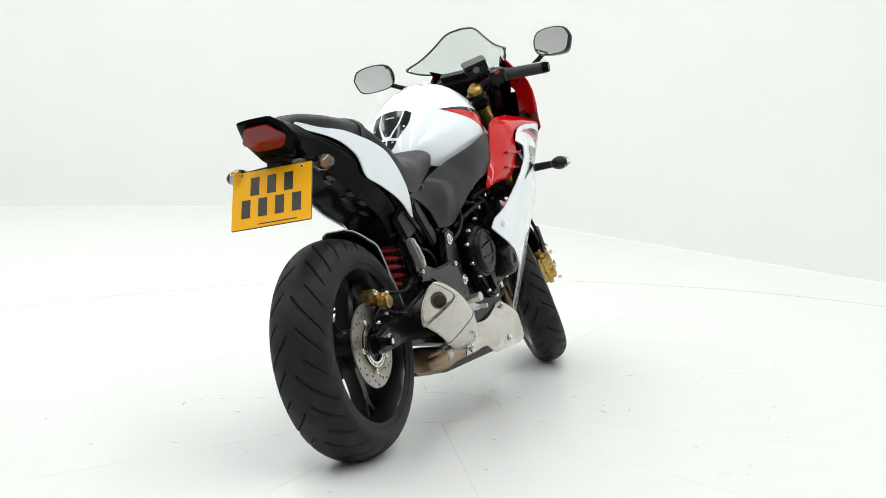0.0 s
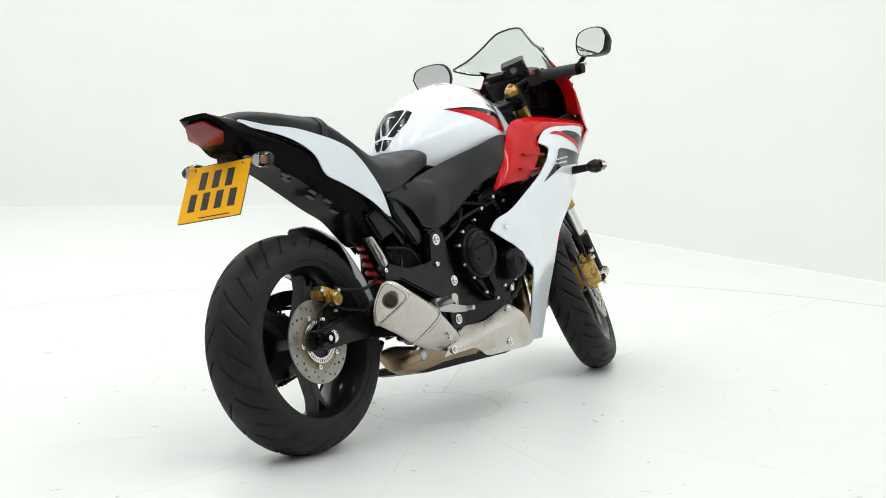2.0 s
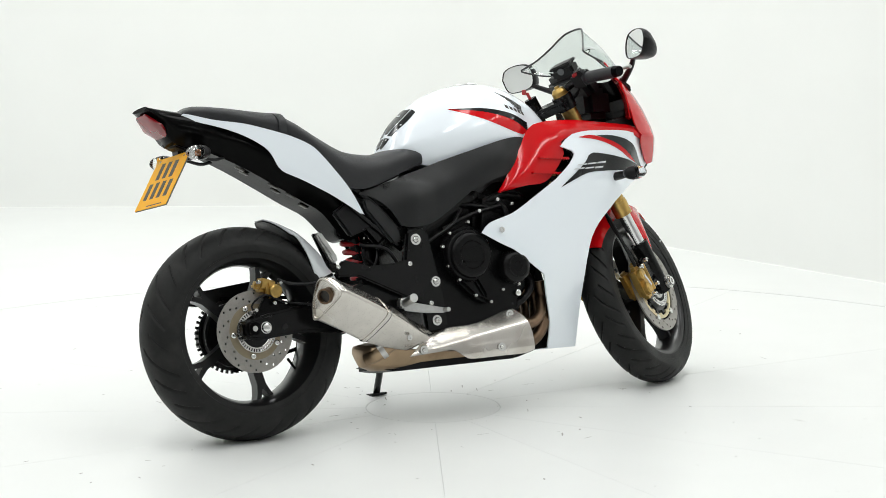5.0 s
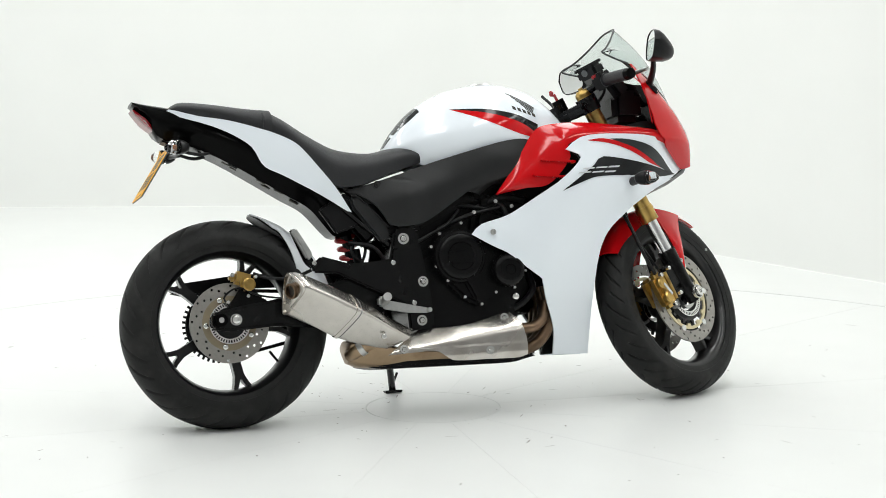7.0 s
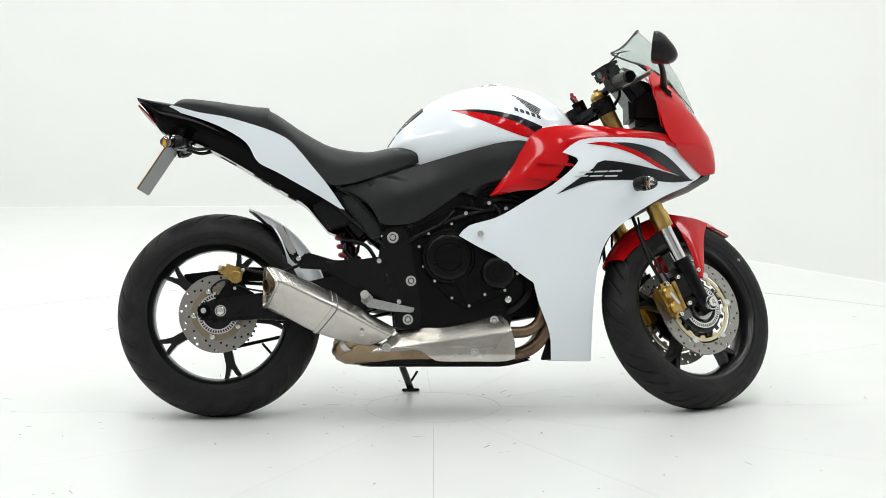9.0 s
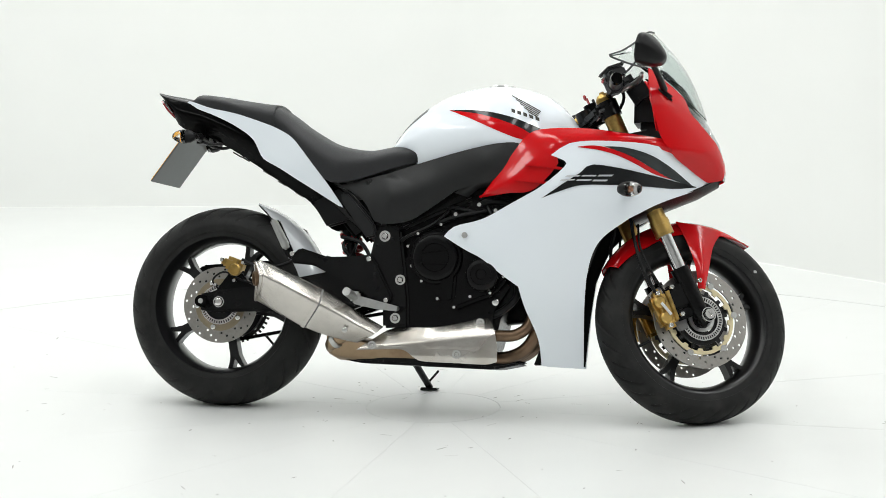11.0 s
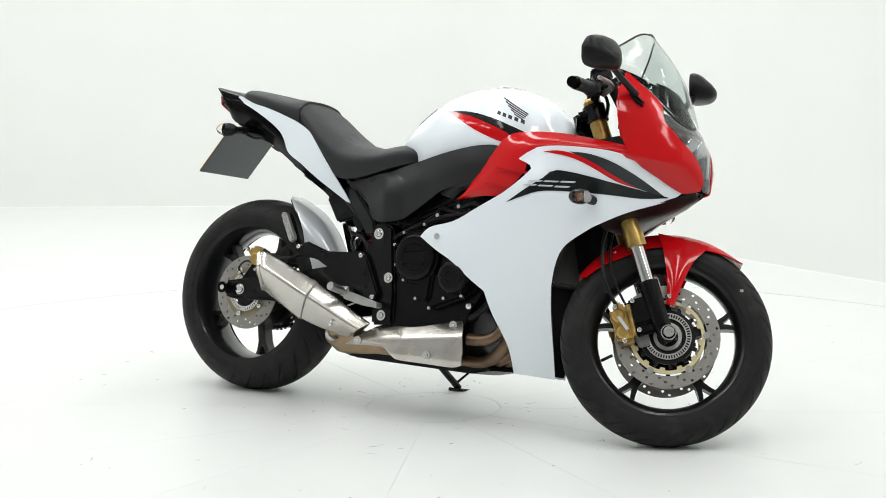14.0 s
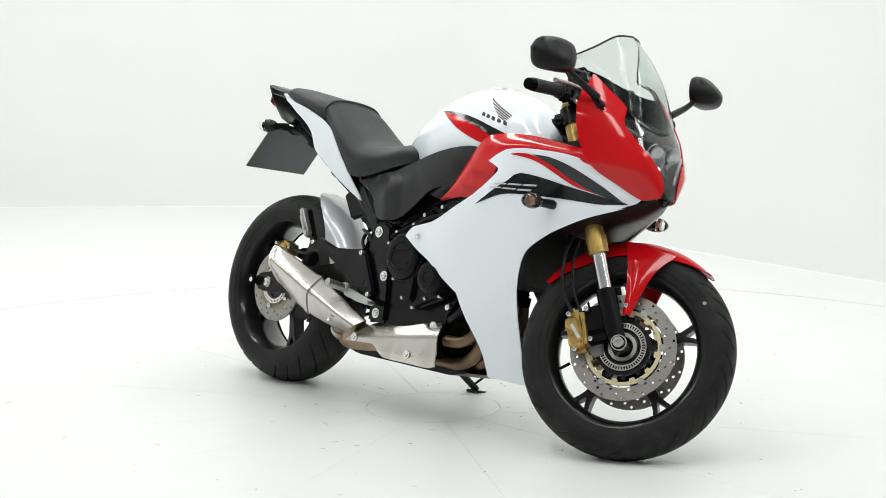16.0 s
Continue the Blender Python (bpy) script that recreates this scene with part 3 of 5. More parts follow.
        rows.append(row)
    g = part("front_mudguard", grid_bm(rows, 0.004), M_RED, bike, "glossy red front mudguard", m=FWM)
    for s in (-1, 1):
        A = [(0.105, s * 0.058, 0.282), (0.066, s * 0.080, 0.225), (0.044, s * 0.096, 0.15), (0.030, s * 0.098, 0.085)]
        B = [(-0.045, s * 0.060, 0.298), (-0.020, s * 0.080, 0.235), (0.0, s * 0.096, 0.155), (0.008, s * 0.098, 0.085)]
        part("side_stay", strip(A, B, 14, 6, 0.005, 0.008, (0, s, 0)), M_RED, g, m=FWM @ Matrix.Translation((-0.026, 0, 0)))
        part("stay_bolt", bolt((-0.014, 0, 0.11), 0.007, 0.006), M_BOLT, g, m=FWM @ Matrix.Translation((0, -0.100 if s < 0 else 0.095, 0)))
    # handlebars
    for s in (-1, 1):
        b = part("handlebar", tube([(0.010, s * 0.09, 0.772), (0.010, s * 0.15, 0.785), (0.0, s * 0.20, 0.787)], 0.012, 12), M_FRAME, bike, "black clip-on handlebar", m=BF)
        g0, g1 = Vector((-0.004, s * 0.195, 0.783)), Vector((-0.056, s * 0.312, 0.771))
        part("grip", joined(tube([g0, g1], 0.019, 16), tube([g0.lerp(g1, 0.0), g0.lerp(g1, 0.05)], 0.023, 16)), M_SEAT, b, "black rubber grip", m=BF)
        part("bar_weight", tube([g1, g1.lerp(g0, -0.16)], (0.019, 0.016), 16), M_BLACKG, b, m=BF)
        part("switch_box", joined(block((0.004, s * 0.168, 0.785), (0.042, 0.045, 0.05), 0.008), block((-0.01, s * 0.18, 0.805), (0.03, 0.03, 0.02), 0.004)), M_BLACKP, b, m=BF)
        part("switch_button", block((-0.020, s * 0.172, 0.808), (0.014, 0.020, 0.012), 0.003), M_SPRING, b, "red switch button", m=BF)
        part("lever", tube([(0.030, s * 0.155, 0.770), (0.052, s * 0.20, 0.765), (0.040, s * 0.27, 0.760), (0.012, s * 0.335, 0.757)], (0.0095, 0.0055), 10), M_ALU, b, "bare aluminium lever", m=BF)
        part("lever_ball", lathe([(0.00001, -0.007), (0.005, -0.005), (0.007, 0), (0.005, 0.005), (0.00001, 0.007)], (0.012, s * 0.335, 0.757), 12, False), M_ALU, b, m=BF)
    part("brake_reservoir", joined(block((0.045, -0.118, 0.825), (0.055, 0.075, 0.034), 0.007), block((0.045, -0.118, 0.846), (0.06, 0.08, 0.010), 0.004), block((0.04, -0.155, 0.79), (0.03, 0.06, 0.03), 0.008)), M_BLACKP, bike, "black brake fluid reservoir", m=BF)
    part("reservoir_cap", lathe([(0.00001, -0.002), (0.011, -0.002), (0.011, 0.002), (0.00001, 0.002)], (0, 0, 0), 16, False), M_PLATEB, bike, m=BF @ Matrix.Translation((0.018, -0.115, 0.83)) @ Matrix.Rotation(radians(90), 4, "Z"))
    part("ignition_lock", joined(tube([(0.03, 0, 0.69), (0.03, 0, 0.735)], 0.020, 16)), M_BLACKG, bike, m=SF)
    k = part("key", joined(block((0.03, 0.0, 0.742), (0.004, 0.010, 0.03), 0.001), block((0.03, 0.008, 0.762), (0.005, 0.016, 0.018), 0.003, Matrix.Rotation(0.5, 4, "X"))), M_SPRING, bike, "red-headed ignition key", m=SF)


front_fork()


# tank and seat
def ring_half(x, top, bot, w, boxy=False, tuck=0.8, n=24):
    """A closed body section: flat crown, round shoulder, tucked foot."""
    h = top - bot
    if boxy == "full":
        half = spline([(0, 0, top), (0.40 * w, 0, top - 0.035 * h), (0.78 * w, 0, top - 0.14 * h), (0.98 * w, 0, top - 0.38 * h), (w, 0, top - 0.62 * h), (tuck * w, 0, bot)], n)
    elif boxy:
        half = spline([(0, 0, top), (0.40 * w, 0, top - 0.035 * h), (0.72 * w, 0, top - 0.13 * h), (0.93 * w, 0, top - 0.34 * h), (w, 0, top - 0.55 * h), (tuck * w, 0, bot)], n)
    else:
        half = spline([(0, 0, top), (0.36 * w, 0, top - 0.05 * h), (0.68 * w, 0, top - 0.20 * h), (0.89 * w, 0, top - 0.40 * h), (w, 0, top - 0.62 * h), (tuck * w, 0, bot)], n)
    return [Vector((x, -p.x, p.z)) for p in half] + [Vector((x, p.x, p.z)) for p in reversed(half[:])][:-1]


def body(stations, n=40, tuck=0.8, **kw):
    rows = spline([(x, t, b) for x, t, b, w in stations], n)
    ws = spline([(x, w, 0) for x, t, b, w in stations], n)
    xs = [q[0] for q in stations]
    rings = []
    for i in range(n):
        x = xs[0] + (xs[-1] - xs[0]) * i / (n - 1)
        t, b, w = [np.interp(x, [p.x for p in src], [p[k] for p in src]) for src, k in ((rows, 1), (rows, 2), (ws, 1))]
        rings.append(ring_half(x, t, b, w, tuck=float(np.interp(x, *tuck)) if isinstance(tuck, tuple) else tuck, **kw))
    return loft(rings)


TANK = [(-0.128, 0.806, 0.776, 0.050), (-0.100, 0.848, 0.765, 0.078), (-0.06, 0.895, 0.752, 0.100), (0.0, 0.941, 0.735, 0.126), (0.06, 0.970, 0.73, 0.149), (0.13, 0.989, 0.735, 0.165),
        (0.21, 0.997, 0.745, 0.169), (0.28, 0.986, 0.76, 0.155), (0.34, 0.967, 0.775, 0.122), (0.39, 0.935, 0.80, 0.104), (0.43, 0.89, 0.815, 0.083), (0.452, 0.858, 0.83, 0.065)]
tank_bm = body(TANK, 44, tuck=((-0.13, 0.0, 0.20, 0.28, 0.36), (0.80, 0.84, 0.88, 1.0, 1.25)))
from mathutils.bvhtree import BVHTree
TANK_TREE = BVHTree.FromBMesh(tank_bm)
tank = part("fuel_tank", tank_bm, M_WHITE, bike, "white pearl fuel tank")


def on_tree(tree, x, z, y0=-1.0, fallback=0.15):
    hit = tree.ray_cast(Vector((x, y0, z)), Vector((0, 1 if y0 < 0 else -1, 0)))
    return -hit[0].y if hit[0] else fallback


def tank_side(x, z):
    return on_tree(TANK_TREE, x, z)


def decal(name, A, B, wide, mat, parent, lift=0.0012, n=22, m=6, label=""):
    """A thin film on both sides of the bodywork."""
    bm = skin(A, B, wide, n, m, 0.0006, lift)
    mb = mirrored(bm)
    part(name, bm, mat, parent, label)
    part(name, mb, mat, parent, label)


decal("red_stripe", [(0.061, 0.905), (0.16, 0.889), (0.24, 0.866), (0.29, 0.846), (0.330, 0.822)], [(0.061, 0.905), (0.14, 0.872), (0.20, 0.845), (0.26, 0.822), (0.30, 0.812)], tank_side, M_RED, tank, label="red tapering stripe")
decal("black_stripe", [(0.061, 0.9055), (0.166, 0.900), (0.25, 0.883), (0.30, 0.866), (0.338, 0.852)], [(0.061, 0.905), (0.16, 0.889), (0.24, 0.866), (0.29, 0.846), (0.330, 0.822)], tank_side, M_DECALK, tank, label="black tapering stripe")
for k in range(5):
    u0, u1 = 0.246 + 0.013 * k, 0.336 - 0.002 * k
    z0, z1 = 0.955 - 0.0125 * k, 0.907 - 0.0045 * k
    decal("wing_badge_bar", [(u0, z0), (u1, z1)], [(u0 + 0.004, z0 - 0.0055), (u1, z1 - 0.0032)], tank_side, M_INK_SHADE, tank, n=10, m=2)
for k in range(5):
    x0 = 0.252 + 0.0175 * k
    z0 = 0.909 - 0.0050 * k
    decal("badge_bar", [(x0, z0), (x0 + 0.011, z0 - 0.004)], [(x0 + 0.002, z0 - 0.011), (x0 + 0.013, z0 - 0.015)], tank_side, M_INK_SHADE, tank, n=4, m=2)


def tank_pad():
    """Black shield pieces on the tank's rear slope, parted by bare white lines, with a few pale studs."""
    def lay(y, s, lift):
        x0, z0 = -0.167 + 0.145 * s, 0.784 + 0.2 * s
        ray = Vector((0.85, 0, -0.52)).normalized()
        hit = TANK_TREE.ray_cast(Vector((x0 - 0.25, y, z0 + 0.15)), ray)
        return hit[0] - ray * lift if hit[0] else None

    def film_piece(name, A, B, mat, lift=0.0015, label=""):
        rows = []
        for p, q in zip(spline([(y, s, 0) for y, s in A], 10), spline([(y, s, 0) for y, s in B], 10)):
            row = [lay(c.x, c.y, lift) for c in [p.lerp(q, j / 5) for j in range(6)]]
            if all(row):
                rows.append(row)
        if len(rows) > 3:
            part(name, grid_bm(rows, 0.001), mat, tank, label)
    film_piece("tank_pad", [(-0.034, 0.80), (-0.030, 0.60), (-0.008, 0.40)], [(0.034, 0.80), (0.030, 0.60), (0.008, 0.40)], M_DECALK, label="black centre shield of the tank pad")
    for s in (-1, 1):
        film_piece("tank_pad", [(s * 0.040, 0.80), (s * 0.036, 0.60), (s * 0.014, 0.37)], [(s * 0.060, 0.76), (s * 0.058, 0.56), (s * 0.036, 0.36)], M_DECALK, label="black side shield of the tank pad")
        film_piece("tank_pad", [(s * 0.003, 0.34), (s * 0.003, 0.26), (s * 0.003, 0.19)], [(s * 0.032, 0.32), (s * 0.026, 0.24), (s * 0.014, 0.17)], M_DECALK, label="black foot of the tank pad")
        for y, z in ((0.044, 0.44), (0.046, 0.52), (0.018, 0.29)):
            film_piece("pad_stud", [(s * y, z), (s * y, z + 0.02)], [(s * (y + 0.006), z), (s * (y + 0.006), z + 0.02)], M_SILVERD, 0.003)
    film_piece("pad_line", [(-0.014, 0.69), (-0.014, 0.675)], [(0.014, 0.69), (0.014, 0.675)], M_SILVERD, 0.003)


tank_pad()
part("filler_cap", joined(lathe([(0.00001, 0.0), (0.042, 0.0), (0.046, -0.004), (0.046, -0.012)], (0, 0, 0), 32, False)), M_ALU, tank, m=Matrix.Translation((0.20, 0, 0.9945)) @ Matrix.Rotation(radians(-90), 4, "X") @ Matrix.Rotation(radians(180), 4, "X"))

SEAT_F = [(-0.492, 0.924, 0.850, 0.116), (-0.45, 0.900, 0.815, 0.128), (-0.40, 0.864, 0.765, 0.139), (-0.345, 0.831, 0.715, 0.139), (-0.30, 0.809, 0.682, 0.138), (-0.24, 0.795, 0.685, 0.137), (-0.18, 0.791, 0.703, 0.128),
          (-0.12, 0.803, 0.724, 0.120), (-0.075, 0.806, 0.738, 0.112), (-0.045, 0.801, 0.746, 0.104), (-0.026, 0.788, 0.752, 0.090), (-0.016, 0.771, 0.757, 0.066)]
SEAT_R = [(-0.778, 0.944, 0.928, 0.040), (-0.745, 0.960, 0.918, 0.075), (-0.66, 0.951, 0.90, 0.102), (-0.58, 0.939, 0.872, 0.112), (-0.49, 0.928, 0.845, 0.116)]
part("rider_seat", body(SEAT_F, 36, tuck=0.95, boxy=True), M_SEAT, bike, "black vinyl rider seat")
part("pillion_seat", body(SEAT_R, 24, tuck=0.95, boxy=True), M_SEAT, bike, "black vinyl pillion seat")
part("seat_strap", loft([ring_half(x, 0.9305 - (x + 0.505) * 0.12, 0.850, 0.120, tuck=0.96, boxy=True) for x in (-0.512, -0.507, -0.492, -0.487)]), M_SEAT, bike, "black seat strap")

# tail
TAIL = [(-0.884, 0.964, 0.954, 0.052), (-0.85, 0.958, 0.914, 0.066), (-0.81, 0.953, 0.856, 0.074), (-0.73, 0.936, 0.830, 0.082), (-0.63, 0.905, 0.782, 0.096), (-0.53, 0.872, 0.722, 0.102), (-0.445, 0.84, 0.668, 0.104),
        (-0.38, 0.79, 0.628, 0.098), (-0.335, 0.735, 0.575, 0.088), (-0.30, 0.69, 0.54, 0.074), (-0.245, 0.645, 0.55, 0.066)]
part("tail_unit", body(TAIL, 40, tuck=0.60, boxy="full"), M_BLACKG, bike, "gloss black tail unit")
TAIL_W = surface([(-0.79, 0.925, 0.062), (-0.70, 0.905, 0.092), (-0.65, 0.87, 0.108), (-0.55, 0.88, 0.122), (-0.53, 0.78, 0.114), (-0.45, 0.84, 0.133), (-0.46, 0.72, 0.120), (-0.38, 0.77, 0.142), (-0.38, 0.67, 0.126), (-0.30, 0.66, 0.124), (-0.257, 0.604, 0.104)])
tail_panel = skin([(-0.792, 0.928), (-0.776, 0.934), (-0.698, 0.909), (-0.612, 0.890), (-0.528, 0.864), (-0.477, 0.845), (-0.426, 0.817), (-0.393, 0.782), (-0.360, 0.741), (-0.318, 0.690), (-0.294, 0.657), (-0.258, 0.603)],
                  [(-0.792, 0.927), (-0.749, 0.909), (-0.681, 0.884), (-0.612, 0.852), (-0.562, 0.820), (-0.542, 0.796), (-0.529, 0.769), (-0.512, 0.748), (-0.462, 0.722), (-0.411, 0.692), (-0.344, 0.653), (-0.258, 0.601)], TAIL_W, 46, 10, 0.005)
tp2 = mirrored(tail_panel)
part("tail_panel", tail_panel, M_WHITE, bike, "white tail side panel")
part("tail_panel", tp2, M_WHITE, bike, "white tail side panel")

# tail lamp, indicators and number plate
lamp_rows = []
for i in range(15):
    y = 0.064 * (-1 + 2 * i / 14)
    e = max(0.0, (abs(y) - 0.034) / 0.030)
    top, low = 0.948 - 0.034 * e, 0.878 + 0.030 * e
    lamp_rows.append([Vector((-0.817 - (z - 0.884) / 1.055, y, z)) + Vector((-0.73, 0, -0.69)) * (0.011 + 0.005 * math.sin(math.pi * j / 8) * (1 - e)) for j, z in enumerate(top + (low - top) * q / 8 for q in range(9))])
tl = part("tail_lamp", grid_bm(lamp_rows, 0.006), M_LENSR, bike, "dark red tail lamp lens")
part("lamp_shelf", block((-0.785, 0.0, 0.846), (0.038, 0.07, 0.012), 0.005, Matrix.Rotation(radians(20), 4, "Y")), M_BLACKP, bike)


def indicator(c, d, stalk, smoked):
    """A teardrop indicator on a rubber stalk; d is its lamp's axis."""
    d = Vector(d).normalized()
    q = d.to_track_quat("Z", "Y").to_matrix().to_4x4()
    prof = [(0.00001, -0.036), (0.014, -0.032), (0.023, -0.020), (0.027, -0.004)]
    lens = [(0.027, -0.004), (0.026, 0.012), (0.019, 0.029), (0.009, 0.038), (0.00001, 0.040)]

    def turned(p):
        b = lathe(p, (0, 0, 0), 24, False)
        b.transform(Matrix.Diagonal((1.0, 1.0, 0.82, 1)))
        b.transform(Matrix.Translation(c) @ q @ Matrix.Rotation(radians(90), 4, "X"))
        return b
    body_ob = part("indicator", joined(turned(prof), tube([Vector(c) - d * 0.006, stalk], (0.011, 0.014), 10)), M_BLACKP, bike, "teardrop indicator with a clear lens")
    part("lens", turned(lens), M_LENSC, body_ob, "clear indicator lens")
    part("reflector", turned([(0.00001, -0.003), (0.012, -0.002), (0.022, 0.003), (0.0245, 0.008)]), M_CHROME, body_ob, "bright reflector bowl")
    part("bulb", turned([(0.00001, -0.002), (0.006, -0.002), (0.006, 0.008), (0.003, 0.012), (0.00001, 0.013)]), M_BULB, body_ob, "amber bulb")


indicator((-0.770, -0.118, 0.816), (-1, -0.15, 0.0), (-0.74, -0.06, 0.822), False)
indicator((-0.770, 0.145, 0.822), (-1, 0.15, 0.0), (-0.74, 0.06, 0.822), False)
# undertray slots: their shade is put in as thin black blocks
for x, z, y in ((-0.62, 0.783, -0.05), (-0.60, 0.773, -0.03), (-0.52, 0.727, -0.05), (-0.50, 0.715, -0.02), (-0.47, 0.695, -0.055), (-0.42, 0.664, -0.03)):
    part("undertray_slot_shade", block((x, y, z - 0.013), (0.030, 0.016, 0.004), 0.001, Matrix.Rotation(radians(29), 4, "Y")), M_INK_SHADE, bike)
part("indicator_bar", joined(tube([(-0.745, -0.10, 0.818), (-0.745, 0.12, 0.822)], 0.010, 10), block((-0.757, 0.02, 0.835), (0.05, 0.06, 0.05), 0.01)), M_BLACKP, bike)
for s, y in ((1, -0.05), (1, 0.03)):
    part("wiring_loom", tube([(-0.745, y, 0.812), (-0.70, y * 1.2, 0.80), (-0.66, y, 0.805), (-0.63, y * 0.6, 0.80)], 0.005, 8), M_BLACKP, bike)


def number_plate():
    """A yellow plate that hangs a little off line below the tail lamp."""
    o, right, down = Vector((-0.775, 0.154, 0.831)), Vector((-0.006, -0.246, -0.006)), Vector((-0.098, -0.012, -0.148))
    u, v = right.normalized(), down.normalized()
    nrm = u.cross(v).normalized()
    M = Matrix((( u.x, v.x, nrm.x, o.x), (u.y, v.y, nrm.y, o.y), (u.z, v.z, nrm.z, o.z), (0, 0, 0, 1)))
    W, H = right.length, down.length
    back = part("number_plate", block((W / 2, H / 2, 0.0), (W, H, 0.004), 0.0015), M_PLATEB, bike, "plain grey plate back", m=M)
    s = -1 if nrm.x > 0 else 1
    face = part("plate_face", block((W / 2, H / 2, s * 0.0028), (W - 0.002, H - 0.002, 0.0016), 0.0005), M_PLATEY, back, "yellow reflective plate face", m=M)
    for row, n in ((0, 3), (1, 4)):
        cw = 0.046
        x0 = W / 2 - (n - 1) * 0.026
        for k in range(n):
            part("plate_bar", block((x0 + k * 0.052, 0.050 + row * 0.067, s * 0.0038), (cw * 0.60, 0.056, 0.0006), 0.0002), M_INK_SHADE, face, m=M)
    part("plate_bar", block((W / 2 + 0.02, H - 0.010, s * 0.0038), (0.12, 0.003, 0.0006), 0), M_INK_SHADE, face, m=M)
    for x in (0.03, W - 0.03):
        part("plate_screw", block((x, 0.012, s * 0.004), (0.008, 0.008, 0.002), 0.001), M_BOLT, face, m=M)


number_plate()

# rear mudguard over the wheel
rows = []
for i in range(26):
    t = i / 25
    a = radians(74 - 62 * t)
    half = 0.088 * (0.34 + 0.66 * math.sqrt(min(1, t / 0.28)))
    skirt = 0.024 * min(1, t / 0.2) + 0.058 * max(0.0, min(1, (t - 0.25) / 0.4))
    rows.append([RW + Vector(((0.335 - skirt * abs(v) ** 3.0) * math.cos(a), half * (v if abs(v) < 0.9 else math.copysign(0.9 + (abs(v) - 0.9) * 0.6, v)), (0.335 - skirt * abs(v) ** 3.0) * math.sin(a))) for v in [j / 10 for j in range(-10, 11)]])
hug = part("rear_mudguard", grid_bm(rows, 0.003), M_HUGGER, bike, "silver-white rear wheel hugger")
part("hugger_liner", grid_bm([[RW + Vector(((p - RW).x * 0.984, (p - RW).y * 0.97, (p - RW).z * 0.984)) for p in row] for row in rows], 0.002), M_BLACKP, hug, "black underside of the hugger")

# swingarm
for s in (-1, 1):
    yy = s * 0.112
    arm = prism([(-0.70, 0.285), (-0.66, 0.275), (-0.515, 0.283), (-0.30, 0.262), (-0.13, 0.33), (-0.10, 0.40), (-0.20, 0.43), (-0.36, 0.395), (-0.515, 0.36), (-0.60, 0.35), (-0.66, 0.338), (-0.70, 0.33)], yy - 0.018, yy + 0.018, 0.008)
    sw = part("swingarm", arm, M_FRAME, bike, "black box-section swingarm")
    part("axle_nut", joined(lathe([(0.00001, 0), (0.012, 0), (0.012, s * 0.010), (0.007, s * 0.012), (0.00001, s * 0.012)], (-0.632, yy + s * 0.018, 0.308), 18, False), lathe([(0.014, 0), (0.017, 0), (0.017, s * 0.004), (0.014, s * 0.004)], (-0.632, yy + s * 0.018, 0.308), 24)), M_BOLT, sw)
    part("stand_bobbin", lathe([(0.00001, 0), (0.018, 0), (0.011, s * 0.010), (0.011, s * 0.026), (0.018, s * 0.034), (0.010, s * 0.035), (0.008, s * 0.03), (0.00001, s * 0.03)], (-0.680, yy + s * 0.018, 0.308), 20, False), M_BLACKG, sw, "black paddock-stand bobbin")
    part("bobbin_bolt", lathe([(0.00001, 0), (0.008, 0), (0.008, s * 0.004), (0.00001, s * 0.004)], (-0.680, yy + s * 0.048, 0.308), 12, False), M_BOLT, sw)
part("chain_adjuster", joined(block((-0.665, 0.112, 0.300), (0.13, 0.034, 0.095), 0.012), block((-0.73, 0.112, 0.300), (0.02, 0.03, 0.06), 0.006)), M_FRAME, bike)
part("swingarm_bridge", joined(block((-0.30, 0, 0.35), (0.10, 0.22, 0.10), 0.02), block((-0.20, 0, 0.38), (0.16, 0.20, 0.12), 0.02)), M_FRAME, bike)
part("chain_guard", prism([(-0.79, 0.405), (-0.76, 0.432), (-0.56, 0.452), (-0.30, 0.440), (-0.28, 0.405), (-0.56, 0.408), (-0.74, 0.392)], 0.082, 0.112, 0.006), M_BLACKP, bike, "black plastic chain guard")


def chain():
    """A roller chain along two straight runs."""
    bms = []
    for (x0, z0), (x1, z1) in (((-0.64, 0.198), (-0.12, 0.305)), ((-0.66, 0.409), (-0.12, 0.37))):
        d = Vector((x1 - x0, 0, z1 - z0))
        n = int(d.length / 0.0125)
        rot = Matrix.Rotation(-math.atan2(d.z, d.x), 4, "Y")
        for k in range(n):
            c = Vector((x0, 0.085, z0)) + d * (k / n)
            bms.append(block(c, (0.014, 0.018 if k % 2 else 0.012, 0.010), 0, rot))
    return joined(*bms)


tagged(part("chain", chain(), M_ENGINE, bike, "dark drive chain"), kind="stuff")

# rear brake
cal = part("rear_caliper", joined(block((-0.600, -0.088, 0.425), (0.062, 0.052, 0.040), 0.010, Matrix.Rotation(radians(18), 4, "Y")), block((-0.592, -0.115, 0.412), (0.040, 0.030, 0.044), 0.010), disc(0.019, -0.110, -0.136, (-0.587, 0, 0.408), 20, 0.004), block((-0.625, -0.09, 0.43), (0.03, 0.03, 0.02), 0.006)), M_GOLD, bike, "gold anodised rear caliper")
part("caliper_bracket", prism([(-0.66, 0.33), (-0.61, 0.40), (-0.57, 0.40), (-0.55, 0.37), (-0.53, 0.36), (-0.56, 0.335), (-0.60, 0.345)], -0.094, -0.108, 0.003), M_ENGINE, cal)
